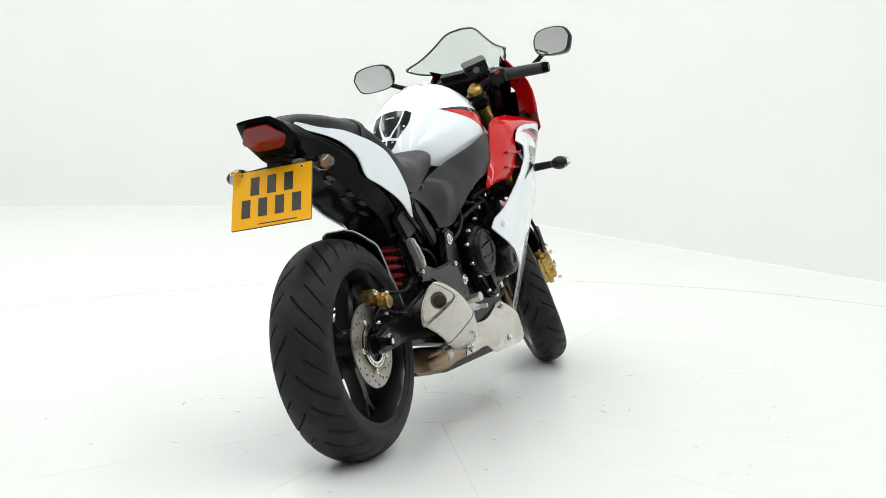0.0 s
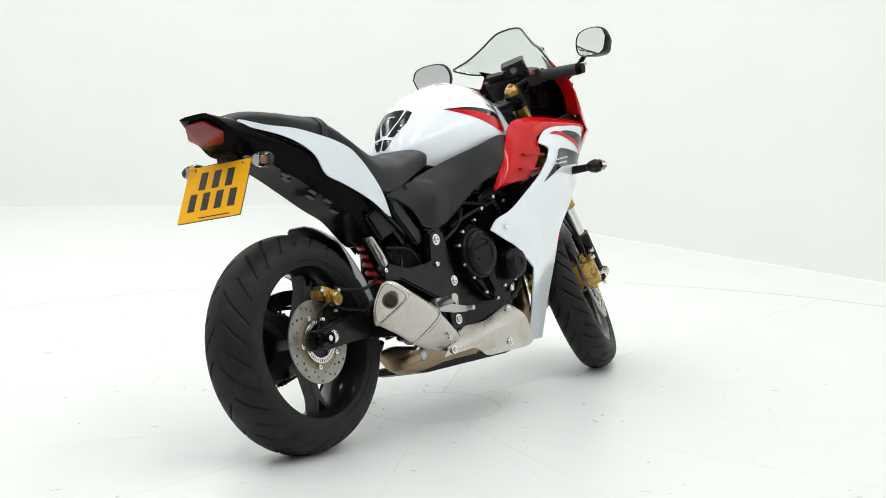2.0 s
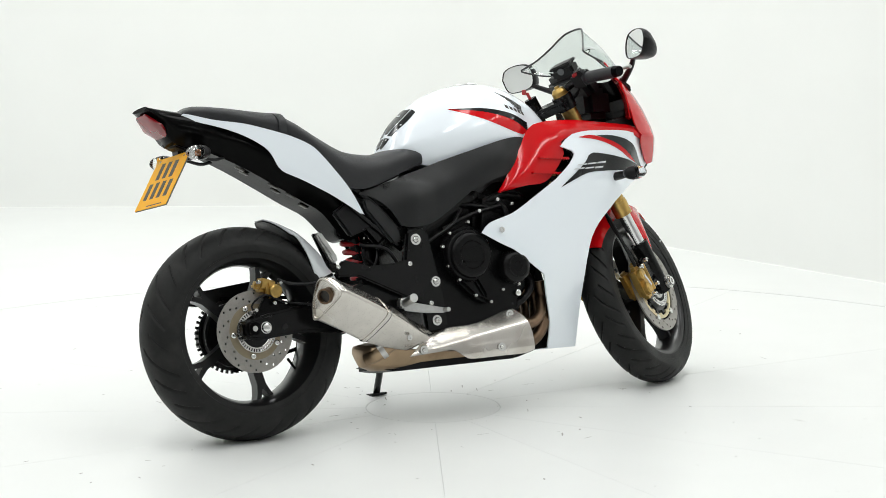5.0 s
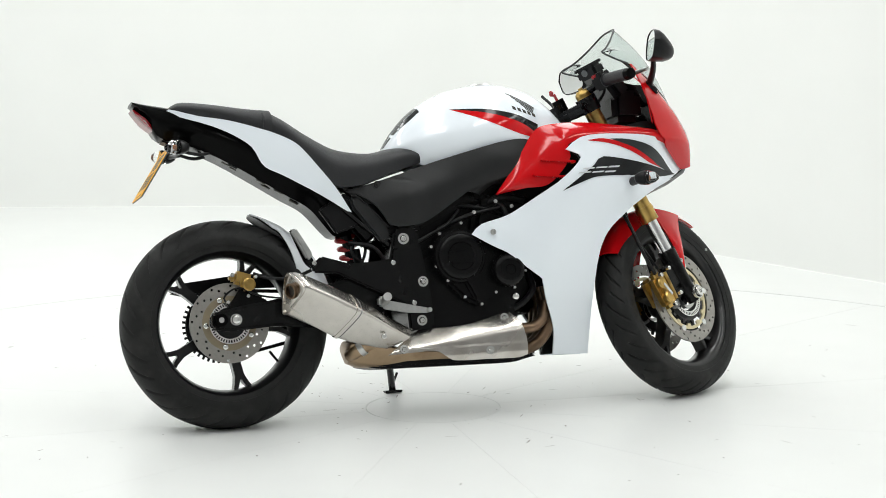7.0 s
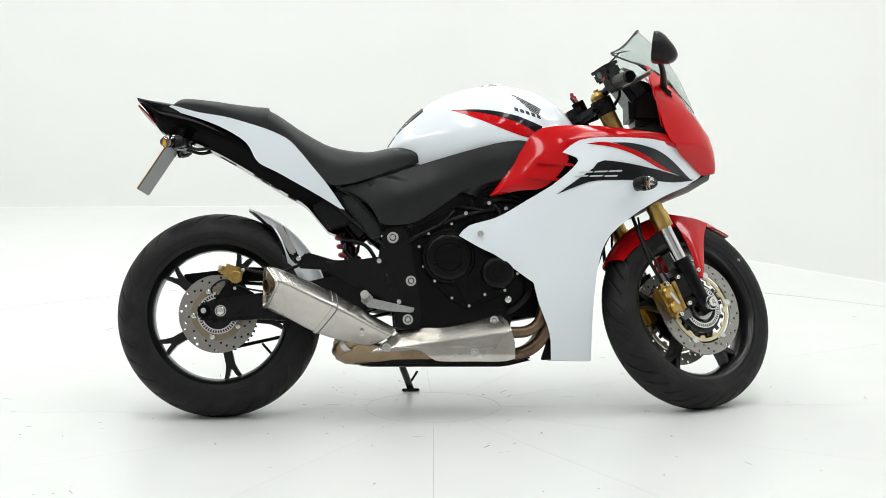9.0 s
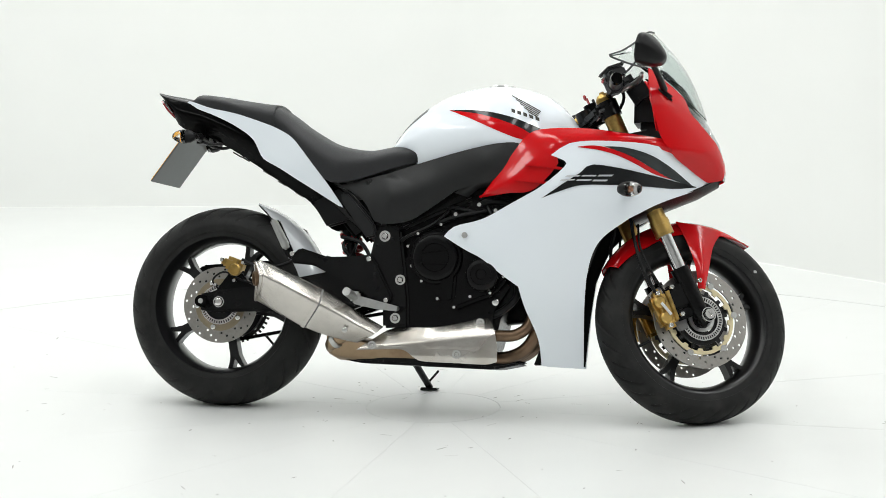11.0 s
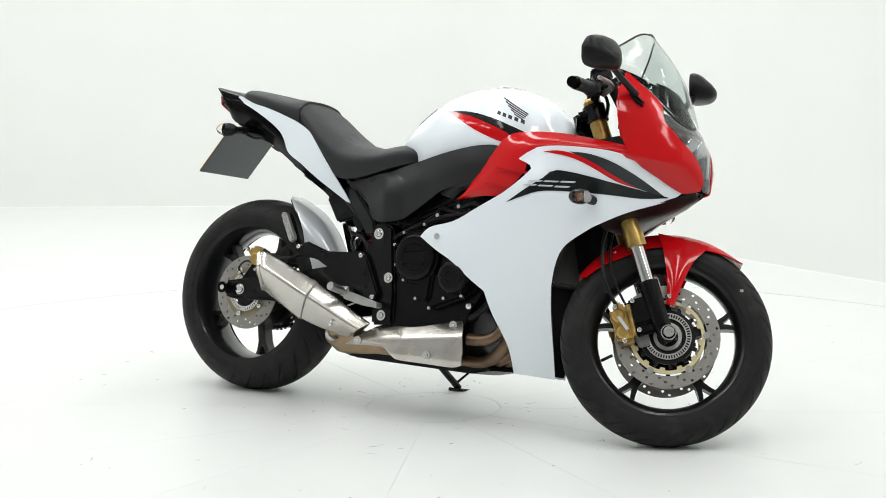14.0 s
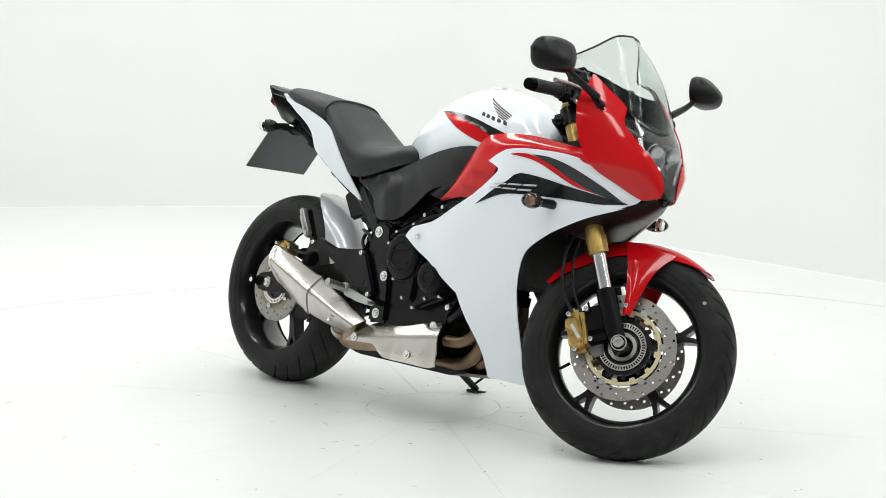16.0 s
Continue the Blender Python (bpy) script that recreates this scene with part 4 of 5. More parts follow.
for q in ((-0.632, 0.438), (-0.565, 0.430), (-0.650, 0.36), (-0.59, 0.375)):
    part("caliper_bolt", bolt((q[0], -0.115, q[1]), 0.006, 0.008), M_BOLT, cal)
part("brake_hose", tube([(-0.57, -0.11, 0.44), (-0.53, -0.12, 0.425), (-0.46, -0.128, 0.42), (-0.40, -0.125, 0.44)], 0.005, 8), M_BLACKP, bike)
part("sensor_cable", tube([(-0.645, -0.105, 0.35), (-0.66, -0.115, 0.375), (-0.62, -0.125, 0.40), (-0.56, -0.125, 0.375), (-0.48, -0.132, 0.36)], 0.003, 8), M_BLACKP, bike)

# suspension unit
for k in range(1):
    pts = []
    for i in range(90):
        a = 2 * math.pi * 5.5 * i / 89
        ax = Vector((-0.262, 0.0, 0.545)).lerp(Vector((-0.232, 0.0, 0.40)), i / 89)
        pts.append(ax + Vector((0.027 * math.cos(a), 0.030 * math.sin(a), 0)))
    part("shock_spring", tube(pts, 0.0075, 8, 120), M_SPRING, bike, "red coil spring")
part("frame_infill", prism([(-0.276, 0.668), (-0.175, 0.670), (-0.100, 0.549), (-0.126, 0.516), (-0.212, 0.572), (-0.262, 0.56), (-0.31, 0.545), (-0.36, 0.62)], -0.098, -0.078, 0.006), M_BLACKP, bike)
part("shock_reservoir", joined(tube([(-0.246, -0.055, 0.50), (-0.226, -0.06, 0.37)], 0.014, 12), tube([(-0.232, -0.055, 0.55), (-0.262, -0.075, 0.49), (-0.222, -0.085, 0.44), (-0.25, -0.08, 0.40)], 0.0055, 8), tube([(-0.215, -0.06, 0.55), (-0.225, -0.085, 0.48), (-0.26, -0.085, 0.43), (-0.30, -0.08, 0.42)], 0.0045, 8)), M_ENGINE, bike)
part("shock_absorber", tube([(-0.275, -0.02, 0.60), (-0.22, -0.02, 0.33)], 0.017, 12), M_ENGINE, bike)

# exhaust
def tri_ring(top, bot, y, hw, skew=0.0, n=66):
    """A rounded three-cornered section between a top and a bottom point."""
    t, b = Vector((top[0], 0, top[1])), Vector((bot[0], 0, bot[1]))
    c, e = (t + b) / 2, (t - b) / 2
    corner = [(0.97, 0.50), (1.0, 0.12), (0.80, -0.78), (0.66, -0.96), (0.50, -1.0), (-0.55, -0.66), (-0.84, -0.46), (-0.97, -0.18), (-0.98, 0.10), (-0.80, 0.42), (0.2, 0.84), (0.82, 0.78)]
    pts = spline([(q[0], q[1], 0) for q in corner + [corner[0]]], n + 1)[:-1]
    return [c + e * q.x + Vector((-skew * q.y, y + hw * q.y, 0)) for q in pts]


def corner_ring(T, R, B, inner=0.022):
    """A softly rounded three-cornered section: top, outer and bottom corner, with a full inner side."""
    T, R, B = Vector(T), Vector(R), Vector(B)
    c = (T + R + B) / 3
    T, R, B = [c + (p - c) * 1.16 for p in (T, R, B)]
    poly = [T, (T + R) / 2 + ((T + R) / 2 - c) * 0.10, R, (R + B) / 2 + ((R + B) / 2 - c) * 0.10, B, (T + B) / 2 + Vector((0, inner, 0))]
    for k in range(4):
        poly = [q for a, b in zip(poly, poly[1:] + poly[:1]) for q in (a.lerp(b, 0.22), a.lerp(b, 0.78))]
    return poly


MUFFLER = [((-0.492, -0.226, 0.4285), (-0.456, -0.274, 0.378), (-0.499, -0.180, 0.313)), ((-0.470, -0.226, 0.428), (-0.440, -0.277, 0.374), (-0.480, -0.182, 0.303)), ((-0.395, -0.210, 0.397), (-0.375, -0.266, 0.345), (-0.422, -0.184, 0.273)),
           ((-0.321, -0.192, 0.363), (-0.310, -0.250, 0.313), (-0.367, -0.178, 0.244)), ((-0.250, -0.172, 0.326), (-0.245, -0.226, 0.280), (-0.300, -0.160, 0.220)), ((-0.180, -0.155, 0.284), (-0.185, -0.202, 0.246), (-0.240, -0.146, 0.205)), ((-0.112, -0.142, 0.247), (-0.135, -0.178, 0.220), (-0.192, -0.134, 0.196))]
lines = [spline([st[k] for st in MUFFLER], 31) for k in range(3)]
mrings = [corner_ring(a, b, c) for a, b, c in zip(*lines)]
mu = part("silencer", loft(mrings), M_STEEL, bike, "brushed steel stub silencer", angle=60)
bc = [sum(r, Vector()) / len(r) for r in mrings]
part("clamp_band", loft([[bc[k] + (p - bc[k]) * q for p in mrings[k]] for k, q in ((14, 0.99), (14, 1.05), (15, 1.055), (15, 0.99))]), M_STEEL, mu)
part("clamp_seam", loft([[bc[k].lerp(bc[k + 1], f) + (p.lerp(p2, f) - bc[k].lerp(bc[k + 1], f)) * q for p, p2 in zip(mrings[k], mrings[k + 1])] for k, f, q in ((15, 0.02, 0.99), (15, 0.04, 1.018), (15, 0.40, 1.018), (15, 0.42, 0.99))]), M_GAP, mu)
t_ring = mrings[0]
tc_ = bc[0]
ax_ = (Vector(MUFFLER[0][1]) - Vector(MUFFLER[0][0])).cross(Vector(MUFFLER[0][2]) - Vector(MUFFLER[0][0])).normalized()
ax_ = ax_ if ax_.x < 0 else -ax_
part("end_cap", loft([[tc_ + (p - tc_) * q + ax_ * o for p in t_ring] for q, o in ((1.0, -0.004), (1.03, -0.002), (1.035, 0.003), (1.0, 0.007), (0.92, 0.007), (0.88, 0.004), (0.84, -0.003), (0.40, -0.006))]), M_STEEL, mu, "polished silencer end cap")
hc = Vector((-0.480, -0.229, 0.377)) + ax_ * 0.002
part("outlet", lathe([(0.0175, -0.012), (0.0175, 0.012), (0.0195, 0.013), (0.0225, 0.012), (0.0225, -0.012)], (0, 0, 0), 28, False), M_BRONZE, mu, "burnt bronze outlet ring", m=Matrix.Translation(hc) @ ax_.to_track_quat("Y", "Z").to_matrix().to_4x4())
# flat black disc in place of the outlet's shaded hollow
part("outlet_shade", lathe([(0.00001, 0.0), (0.0178, 0.0), (0.0178, -0.004), (0.00001, -0.004)], (0, 0, 0), 24, False), M_INK_SHADE, mu, "black disc for the shade inside the outlet", m=Matrix.Translation(hc) @ ax_.to_track_quat("Y", "Z").to_matrix().to_4x4())
part("silencer_bolt", bolt((-0.214, -0.203, 0.232), 0.008, 0.004), M_BOLT, mu)


def SHIELD_W(x, z):
    """Half width of the pressed heat shield: a flat face, folded over along a rising crease."""
    fold = z - (0.190 + (x + 0.15) * 0.13)
    soft = 0.5 * (fold + math.sqrt(fold * fold + 0.00012))
    tip = max(0.0, 0.02 - x) * 0.06
    return 0.166 - 0.85 * soft - 0.25 * max(0.0, 0.165 - z) - tip + 0.0015 * math.tanh((x + 0.01) * 30) * (z < 0.19)


hs = part("heat_shield", skin([(-0.150, 0.206), (-0.081, 0.246), (0.036, 0.249), (0.12, 0.266), (0.19, 0.285), (0.205, 0.281), (0.226, 0.250), (0.239, 0.200)], [(-0.190, 0.176), (-0.10, 0.180), (-0.045, 0.180), (-0.01, 0.158), (0.018, 0.148), (0.12, 0.146), (0.205, 0.145), (0.239, 0.153)], SHIELD_W, 60, 30, 0.004), M_STEEL, bike, "brushed steel heat shield")
for x, z in ((0.181, 0.268), (0.119, 0.172), (-0.142, 0.191)):
    part("shield_bolt", joined(bolt((x, -SHIELD_W(x, z) - 0.002, z), 0.006, 0.006), lathe([(0.007, 0), (0.013, 0), (0.013, -0.002), (0.007, -0.002)], (x, -SHIELD_W(x, z) - 0.002, z), 16)), M_BOLT, hs)
for k, y in enumerate((-0.080, -0.032, 0.018, 0.060)):
    part("header_pipe", tube([(0.34, y, 0.36), (0.348, y, 0.28), (0.325, y * 1.05, 0.212), (0.275, y * 1.02, 0.174), (0.20, y * 0.9, 0.165), (0.05, y * 0.8, 0.165), (-0.10, y * 0.5 - 0.02, 0.17)], 0.019, 12, 40), M_BRONZE, bike, "heat-stained exhaust header")
part("header_pipe", tube([(0.225, -0.120, 0.232), (0.28, -0.112, 0.235), (0.318, -0.10, 0.262), (0.335, -0.09, 0.31)], 0.017, 12), M_BRONZE, bike, "heat-stained exhaust header")
part("collector_box", joined(loft([tri_ring((x, t), (x, b), y, w) for x, t, b, y, w in ((-0.300, 0.215, 0.180, -0.04, 0.045), (-0.293, 0.228, 0.160, -0.045, 0.066), (-0.265, 0.232, 0.146, -0.05, 0.080), (-0.20, 0.220, 0.140, -0.045, 0.076), (-0.12, 0.200, 0.138, -0.035, 0.070), (-0.05, 0.19, 0.138, -0.035, 0.066), (0.05, 0.18, 0.138, -0.03, 0.07))])), M_TAN, bike, "straw-brown heat-stained collector box")
part("link_pipe", tube([(-0.285, -0.07, 0.185), (-0.275, -0.105, 0.195), (-0.245, -0.125, 0.215), (-0.20, -0.128, 0.228)], 0.021, 14), M_TAN, bike)
part("pipe_clamp", tube([(-0.268, -0.113, 0.200), (-0.255, -0.120, 0.208)], 0.025, 16), M_ALU, bike)

# engine
eng = part("crankcase", joined(prism([(-0.10, 0.25), (-0.06, 0.22), (0.20, 0.17), (0.225, 0.22), (0.240, 0.30), (0.29, 0.38), (0.24, 0.43), (0.10, 0.50), (-0.02, 0.50), (-0.12, 0.44)], -0.125, 0.125, 0.02), prism([(0.08, 0.42), (0.25, 0.38), (0.36, 0.60), (0.24, 0.68), (0.12, 0.64)], -0.13, 0.13, 0.02)), M_ENGINE, bike, "black coated engine block")
part("cylinder_head", prism([(0.24, 0.36), (0.31, 0.35), (0.335, 0.42), (0.36, 0.56), (0.30, 0.60), (0.24, 0.45)], -0.10, 0.10, 0.012), M_ENGINE, eng)
part("upper_case", prism([(-0.13, 0.44), (0.10, 0.47), (0.22, 0.56), (0.30, 0.64), (0.24, 0.70), (0.02, 0.64), (-0.12, 0.60)], -0.098, 0.098, 0.015), M_ENGINE, eng)
part("seat_base", prism([(-0.28, 0.655), (-0.10, 0.705), (0.02, 0.745), (0.12, 0.79), (0.12, 0.70), (-0.10, 0.62), (-0.24, 0.62)], -0.112, 0.112, 0.01), M_BLACKP, bike)
part("inner_duct", prism([(0.20, 0.63), (0.36, 0.60), (0.47, 0.74), (0.50, 0.79), (0.40, 0.805), (0.31, 0.79)], -0.112, 0.112, 0.01), M_BLACKP, bike)
part("side_case", prism([(-0.036, 0.483), (-0.010, 0.525), (0.058, 0.550), (0.12, 0.52), (0.191, 0.462), (0.262, 0.400), (0.225, 0.352), (0.138, 0.318), (0.104, 0.303), (0.054, 0.329), (0.005, 0.380), (-0.028, 0.433)], -0.120, -0.158, 0.010), M_ENGINE, eng)
part("clutch_cover", joined(lathe([(0.00001, -0.183), (0.040, -0.183), (0.043, -0.186), (0.060, -0.187), (0.066, -0.184), (0.069, -0.178), (0.070, -0.172), (0.076, -0.171), (0.079, -0.167), (0.080, -0.150)], (0.046, 0, 0.456), 56, False), prism([(0.035, 0.30 + 0.12), (0.11, 0.415), (0.105, 0.33), (0.085, 0.322)], -0.150, -0.172, 0.008), block((0.045, -0.187, 0.475), (0.085, 0.005, 0.006), 0.002, Matrix.Rotation(radians(-8), 4, "Y")), block((0.048, -0.187, 0.438), (0.07, 0.005, 0.006), 0.002)), M_ENGINE, eng, "round black clutch cover")
part("alternator_cover", joined(lathe([(0.00001, -0.203), (0.014, -0.203), (0.016, -0.206), (0.030, -0.206), (0.032, -0.203), (0.040, -0.202), (0.046, -0.197), (0.049, -0.186), (0.050, -0.150)], (0.190, 0, 0.408), 40, False)), M_ENGINE, eng, "round black end cover")
for x, z in ((-0.012, 0.527), (-0.041, 0.489), (-0.028, 0.430), (0.004, 0.386), (0.054, 0.335), (0.105, 0.311), (0.152, 0.344), (0.212, 0.356), (0.250, 0.405), (0.057, 0.556)):
    part("case_bolt", bolt((x, -0.158, z), 0.0052, 0.008), M_BOLT, eng)
part("oil_plug", lathe([(0.00001, 0), (0.010, 0), (0.010, -0.008), (0.006, -0.010), (0.00001, -0.010)], (0.224, -0.128, 0.330), 12, False), M_BOLT, eng)
# added block and drum that keep the gap behind the headers dark
part("dark_gap_filler", joined(prism([(0.22, 0.285), (0.325, 0.285), (0.345, 0.40), (0.24, 0.42)], 0.0, 0.10, 0.012), tube([(0.22, 0.05, 0.30), (0.318, 0.05, 0.315)], 0.034, 24)), M_ENGINE, eng)
part("throttle_bodies", block((0.10, 0, 0.64), (0.13, 0.20, 0.07), 0.02), M_ENGINE, eng)
for pts, r in (([(0.12, -0.105, 0.60), (0.20, -0.135, 0.63), (0.27, -0.135, 0.62)], 0.010), ([(0.0, -0.11, 0.545), (0.09, -0.135, 0.580), (0.19, -0.14, 0.600)], 0.007), ([(0.05, -0.10, 0.62), (0.14, -0.13, 0.600), (0.22, -0.13, 0.575)], 0.006), ([(0.16, -0.10, 0.64), (0.20, -0.14, 0.60), (0.21, -0.14, 0.55), (0.19, -0.11, 0.52)], 0.008),
               ([(-0.10, -0.11, 0.49), (-0.05, -0.135, 0.52), (0.02, -0.13, 0.555), (0.07, -0.11, 0.60)], 0.005), ([(0.28, -0.10, 0.40), (0.285, -0.12, 0.35), (0.25, -0.12, 0.31), (0.21, -0.11, 0.29)], 0.010), ([(-0.27, -0.07, 0.52), (-0.20, -0.10, 0.50), (-0.16, -0.105, 0.44)], 0.006), ([(-0.25, -0.05, 0.58), (-0.20, -0.09, 0.55), (-0.14, -0.10, 0.56)], 0.005)):
    part("hose", tube(pts, r, 10), M_BLACKP, eng)
for x, z in ((0.17, 0.617), (0.10, 0.587), (0.22, 0.60)):
    part("hose_clip", lathe([(0.00001, 0), (0.006, 0), (0.006, -0.006), (0.00001, -0.007)], (x, -0.16, z), 10, False), M_BOLT, eng)
part("belly_pan", prism([(-0.25, 0.150), (-0.20, 0.138), (0.22, 0.132), (0.30, 0.150), (0.28, 0.165), (-0.25, 0.168)], -0.085, 0.085, 0.008), M_BLACKP, bike)
part("radiator", joined(block((0.41, 0, 0.53), (0.035, 0.22, 0.24), 0.006, Matrix.Rotation(radians(-16), 4, "Y")), block((0.39, 0, 0.60), (0.06, 0.27, 0.03), 0.008)), M_RADIATOR, bike, "dark finned radiator")
part("lower_duct", prism([(0.328, 0.149), (0.385, 0.152), (0.40, 0.26), (0.36, 0.40), (0.33, 0.40), (0.334, 0.255), (0.348, 0.205)], -0.010, -0.028, 0.003), M_BLACKP, bike)

# frame
fr = part("frame_spar", joined(prism([(-0.13, 0.55), (-0.07, 0.54), (0.06, 0.60), (0.20, 0.66), (0.42, 0.79), (0.40, 0.815), (0.30, 0.80), (0.10, 0.72), (-0.05, 0.66), (-0.16, 0.62)], -0.115, -0.085, 0.01), prism([(-0.13, 0.55), (-0.07, 0.54), (0.06, 0.60), (0.20, 0.66), (0.42, 0.79), (0.40, 0.815), (0.30, 0.80), (0.10, 0.72), (-0.05, 0.66), (-0.16, 0.62)], 0.085, 0.115, 0.01), block((0.43, 0, 0.80), (0.07, 0.11, 0.12), 0.02)), M_FRAME, bike, "black frame spar")
for s in (-1, 1):
    part("pivot_plate", prism([(-0.145, 0.545), (-0.10, 0.555), (-0.070, 0.54), (-0.055, 0.44), (-0.040, 0.34), (-0.036, 0.25), (-0.115, 0.243), (-0.120, 0.33), (-0.165, 0.45)], s * 0.112, s * 0.138, 0.008), M_FRAME, fr)
    part("rear_subframe", joined(tube([(-0.15, s * 0.09, 0.56), (-0.25, s * 0.10, 0.66), (-0.40, s * 0.09, 0.76), (-0.65, s * 0.08, 0.86)], 0.014, 8), tube([(-0.14, s * 0.09, 0.50), (-0.26, s * 0.095, 0.60), (-0.36, s * 0.09, 0.70)], 0.012, 8), block((-0.22, s * 0.085, 0.60), (0.12, 0.02, 0.14), 0.01, Matrix.Rotation(radians(-40), 4, "Y"))), M_FRAME, fr)
    base = surface([(-0.276, 0.671, 0.100), (-0.18, 0.684, 0.100), (-0.16, 0.58, 0.116), (-0.12, 0.546, 0.122), (-0.1, 0.705, 0.118), (-0.1, 0.65, 0.140), (0.0, 0.735, 0.138), (0.0, 0.68, 0.156), (0.0, 0.60, 0.146), (0.10, 0.77, 0.166), (0.10, 0.70, 0.174), (0.2, 0.80, 0.172), (0.2, 0.74, 0.184), (0.2, 0.68, 0.170), (0.308, 0.80, 0.164), (0.06, 0.61, 0.150)])

    def side(x, z):
        fold = 0.702 - 0.28 * (x + 0.12) - z
        fade = min(1.0, max(0.0, (-0.035 - x) / 0.07))
        return base(x, z) + 0.015 * fade / (1 + math.exp(-fold / 0.0026))
    sc = skins([([(-0.276, 0.672), (-0.192, 0.692), (-0.107, 0.716), (-0.005, 0.746)], [(-0.276, 0.668), (-0.235, 0.655), (-0.19, 0.622), (-0.155, 0.564)]),
                ([(-0.005, 0.746), (0.05, 0.760), (0.115, 0.776), (0.19, 0.794)], [(-0.155, 0.564), (-0.118, 0.556), (-0.05, 0.565), (0.009, 0.598)]),
                ([(0.19, 0.794), (0.231, 0.801), (0.273, 0.803), (0.325, 0.790)], [(0.009, 0.598), (0.06, 0.632), (0.111, 0.662), (0.215, 0.692)])], side, 20, 26, 0.005)
    part("side_cover", sc if s < 0 else mirrored(sc), M_COVER, bike, "satin black frame side cover")
    part("cover_strut", prism([(-0.268, 0.652), (-0.240, 0.652), (-0.158, 0.560), (-0.150, 0.520), (-0.180, 0.512), (-0.262, 0.620)], s * 0.100, s * 0.118, 0.006), M_COVER, bike)
    part("air_duct", strip([(0.09, s * 0.150, 0.652), (0.15, s * 0.160, 0.690), (0.21, s * 0.164, 0.705)], [(0.13, s * 0.140, 0.640), (0.17, s * 0.145, 0.668), (0.215, s * 0.150, 0.672)], 12, 6, 0.004, 0.006, (0, s, 0)), M_COVER, bike)
    part("cover_bolt", joined(bolt((-0.180, s * side(-0.18, 0.685), 0.685), 0.0065, 0.004), lathe([(0.0065, 0), (0.012, 0), (0.012, -0.002), (0.0065, -0.002)], (-0.180, s * side(-0.18, 0.685), 0.685), 20)), M_RIM, bike)
for x, z, r in ((-0.118, 0.519, 0.013), (-0.066, 0.389, 0.012), (-0.077, 0.274, 0.012)):
    part("frame_bolt", joined(bolt((x, -0.138, z), r * 0.7, 0.010), lathe([(r * 0.8, 0), (r * 1.3, 0), (r * 1.3, -0.003), (r * 0.8, -0.003)], (x, -0.138, z), 20)), M_BOLT, fr)

# rider and pillion footrests
for s in (-1, 1):
    hanger = part("footrest_hanger", joined(prism([(-0.405, 0.452), (-0.375, 0.478), (-0.29, 0.452), (-0.21, 0.455), (-0.16, 0.462), (-0.14, 0.44), (-0.085, 0.335), (-0.105, 0.310), (-0.20, 0.36), (-0.33, 0.425), (-0.40, 0.430)], s * 0.142, s * 0.158, 0.005), prism([(-0.425, 0.46), (-0.405, 0.44), (-0.39, 0.452), (-0.445, 0.56), (-0.465, 0.56)], s * 0.142, s * 0.156, 0.004)), M_FRAME, bike, "black footrest hanger")
    part("pillion_footrest", joined(prism([(-0.468, 0.556), (-0.450, 0.562), (-0.405, 0.485), (-0.408, 0.470), (-0.422, 0.468), (-0.428, 0.478)], s * 0.160, s * 0.184, 0.005), block((-0.436, s * 0.186, 0.515), (0.05, 0.004, 0.009), 0.001, Matrix.Rotation(radians(58), 4, "Y"))), M_ALU, hanger, "folded aluminium pillion footrest")
    part("footrest", joined(tube([(-0.197, s * 0.155, 0.330), (-0.205, s * 0.24, 0.345)], (0.012, 0.013), 12), block((-0.198, s * 0.165, 0.335), (0.035, 0.03, 0.03), 0.006)), M_ALU, hanger, "aluminium rider footrest")
    part("foot_lever", joined(prism([(-0.205, 0.330), (-0.19, 0.338), (-0.066, 0.309), (-0.058, 0.302), (-0.066, 0.293), (-0.13, 0.298), (-0.20, 0.312)], s * 0.165, s * 0.172, 0.002), tube([(-0.066, s * 0.165, 0.302), (-0.066, s * 0.195, 0.302)], 0.007)), M_ALU, hanger, "aluminium foot lever")
    for x, z in ((-0.160, 0.448), (-0.103, 0.326), (-0.398, 0.458)):
        part("hanger_bolt", bolt((x, s * 0.158 if s < 0 else 0.15, z), 0.0075, 0.008), M_BOLT, hanger)

# side stand on the left
st = part("side_stand", joined(tube([(-0.13, 0.13, 0.24), (-0.09, 0.22, 0.15), (-0.058, 0.32, 0.072)], 0.011, 10), prism([(-0.085, 0.0605), (-0.03, 0.064), (-0.03, 0.071), (-0.085, 0.071)], 0.30, 0.352, 0.002), tube([(-0.062, 0.305, 0.085), (-0.035, 0.335, 0.125)], 0.004, 8)), M_FRAME, bike, "black side stand folded down")

# fairing
FAIR = surface([(0.075, 0.517, 0.205), (0.14, 0.52, 0.212), (0.19, 0.455, 0.205), (0.19, 0.57, 0.214), (0.30, 0.38, 0.180), (0.30, 0.60, 0.222), (0.35, 0.66, 0.226), (0.40, 0.50, 0.188), (0.335, 0.25, 0.115), (0.345, 0.15, 0.062), (0.475, 0.145, 0.034), (0.475, 0.28, 0.088),
                (0.49, 0.41, 0.138), (0.50, 0.475, 0.156), (0.54, 0.53, 0.170), (0.45, 0.69, 0.227), (0.40, 0.78, 0.215), (0.57, 0.70, 0.192), (0.55, 0.80, 0.200), (0.62, 0.60, 0.160), (0.70, 0.64, 0.128), (0.70, 0.78, 0.180), (0.76, 0.71, 0.108), (0.84, 0.716, 0.045), (0.80, 0.68, 0.072)])
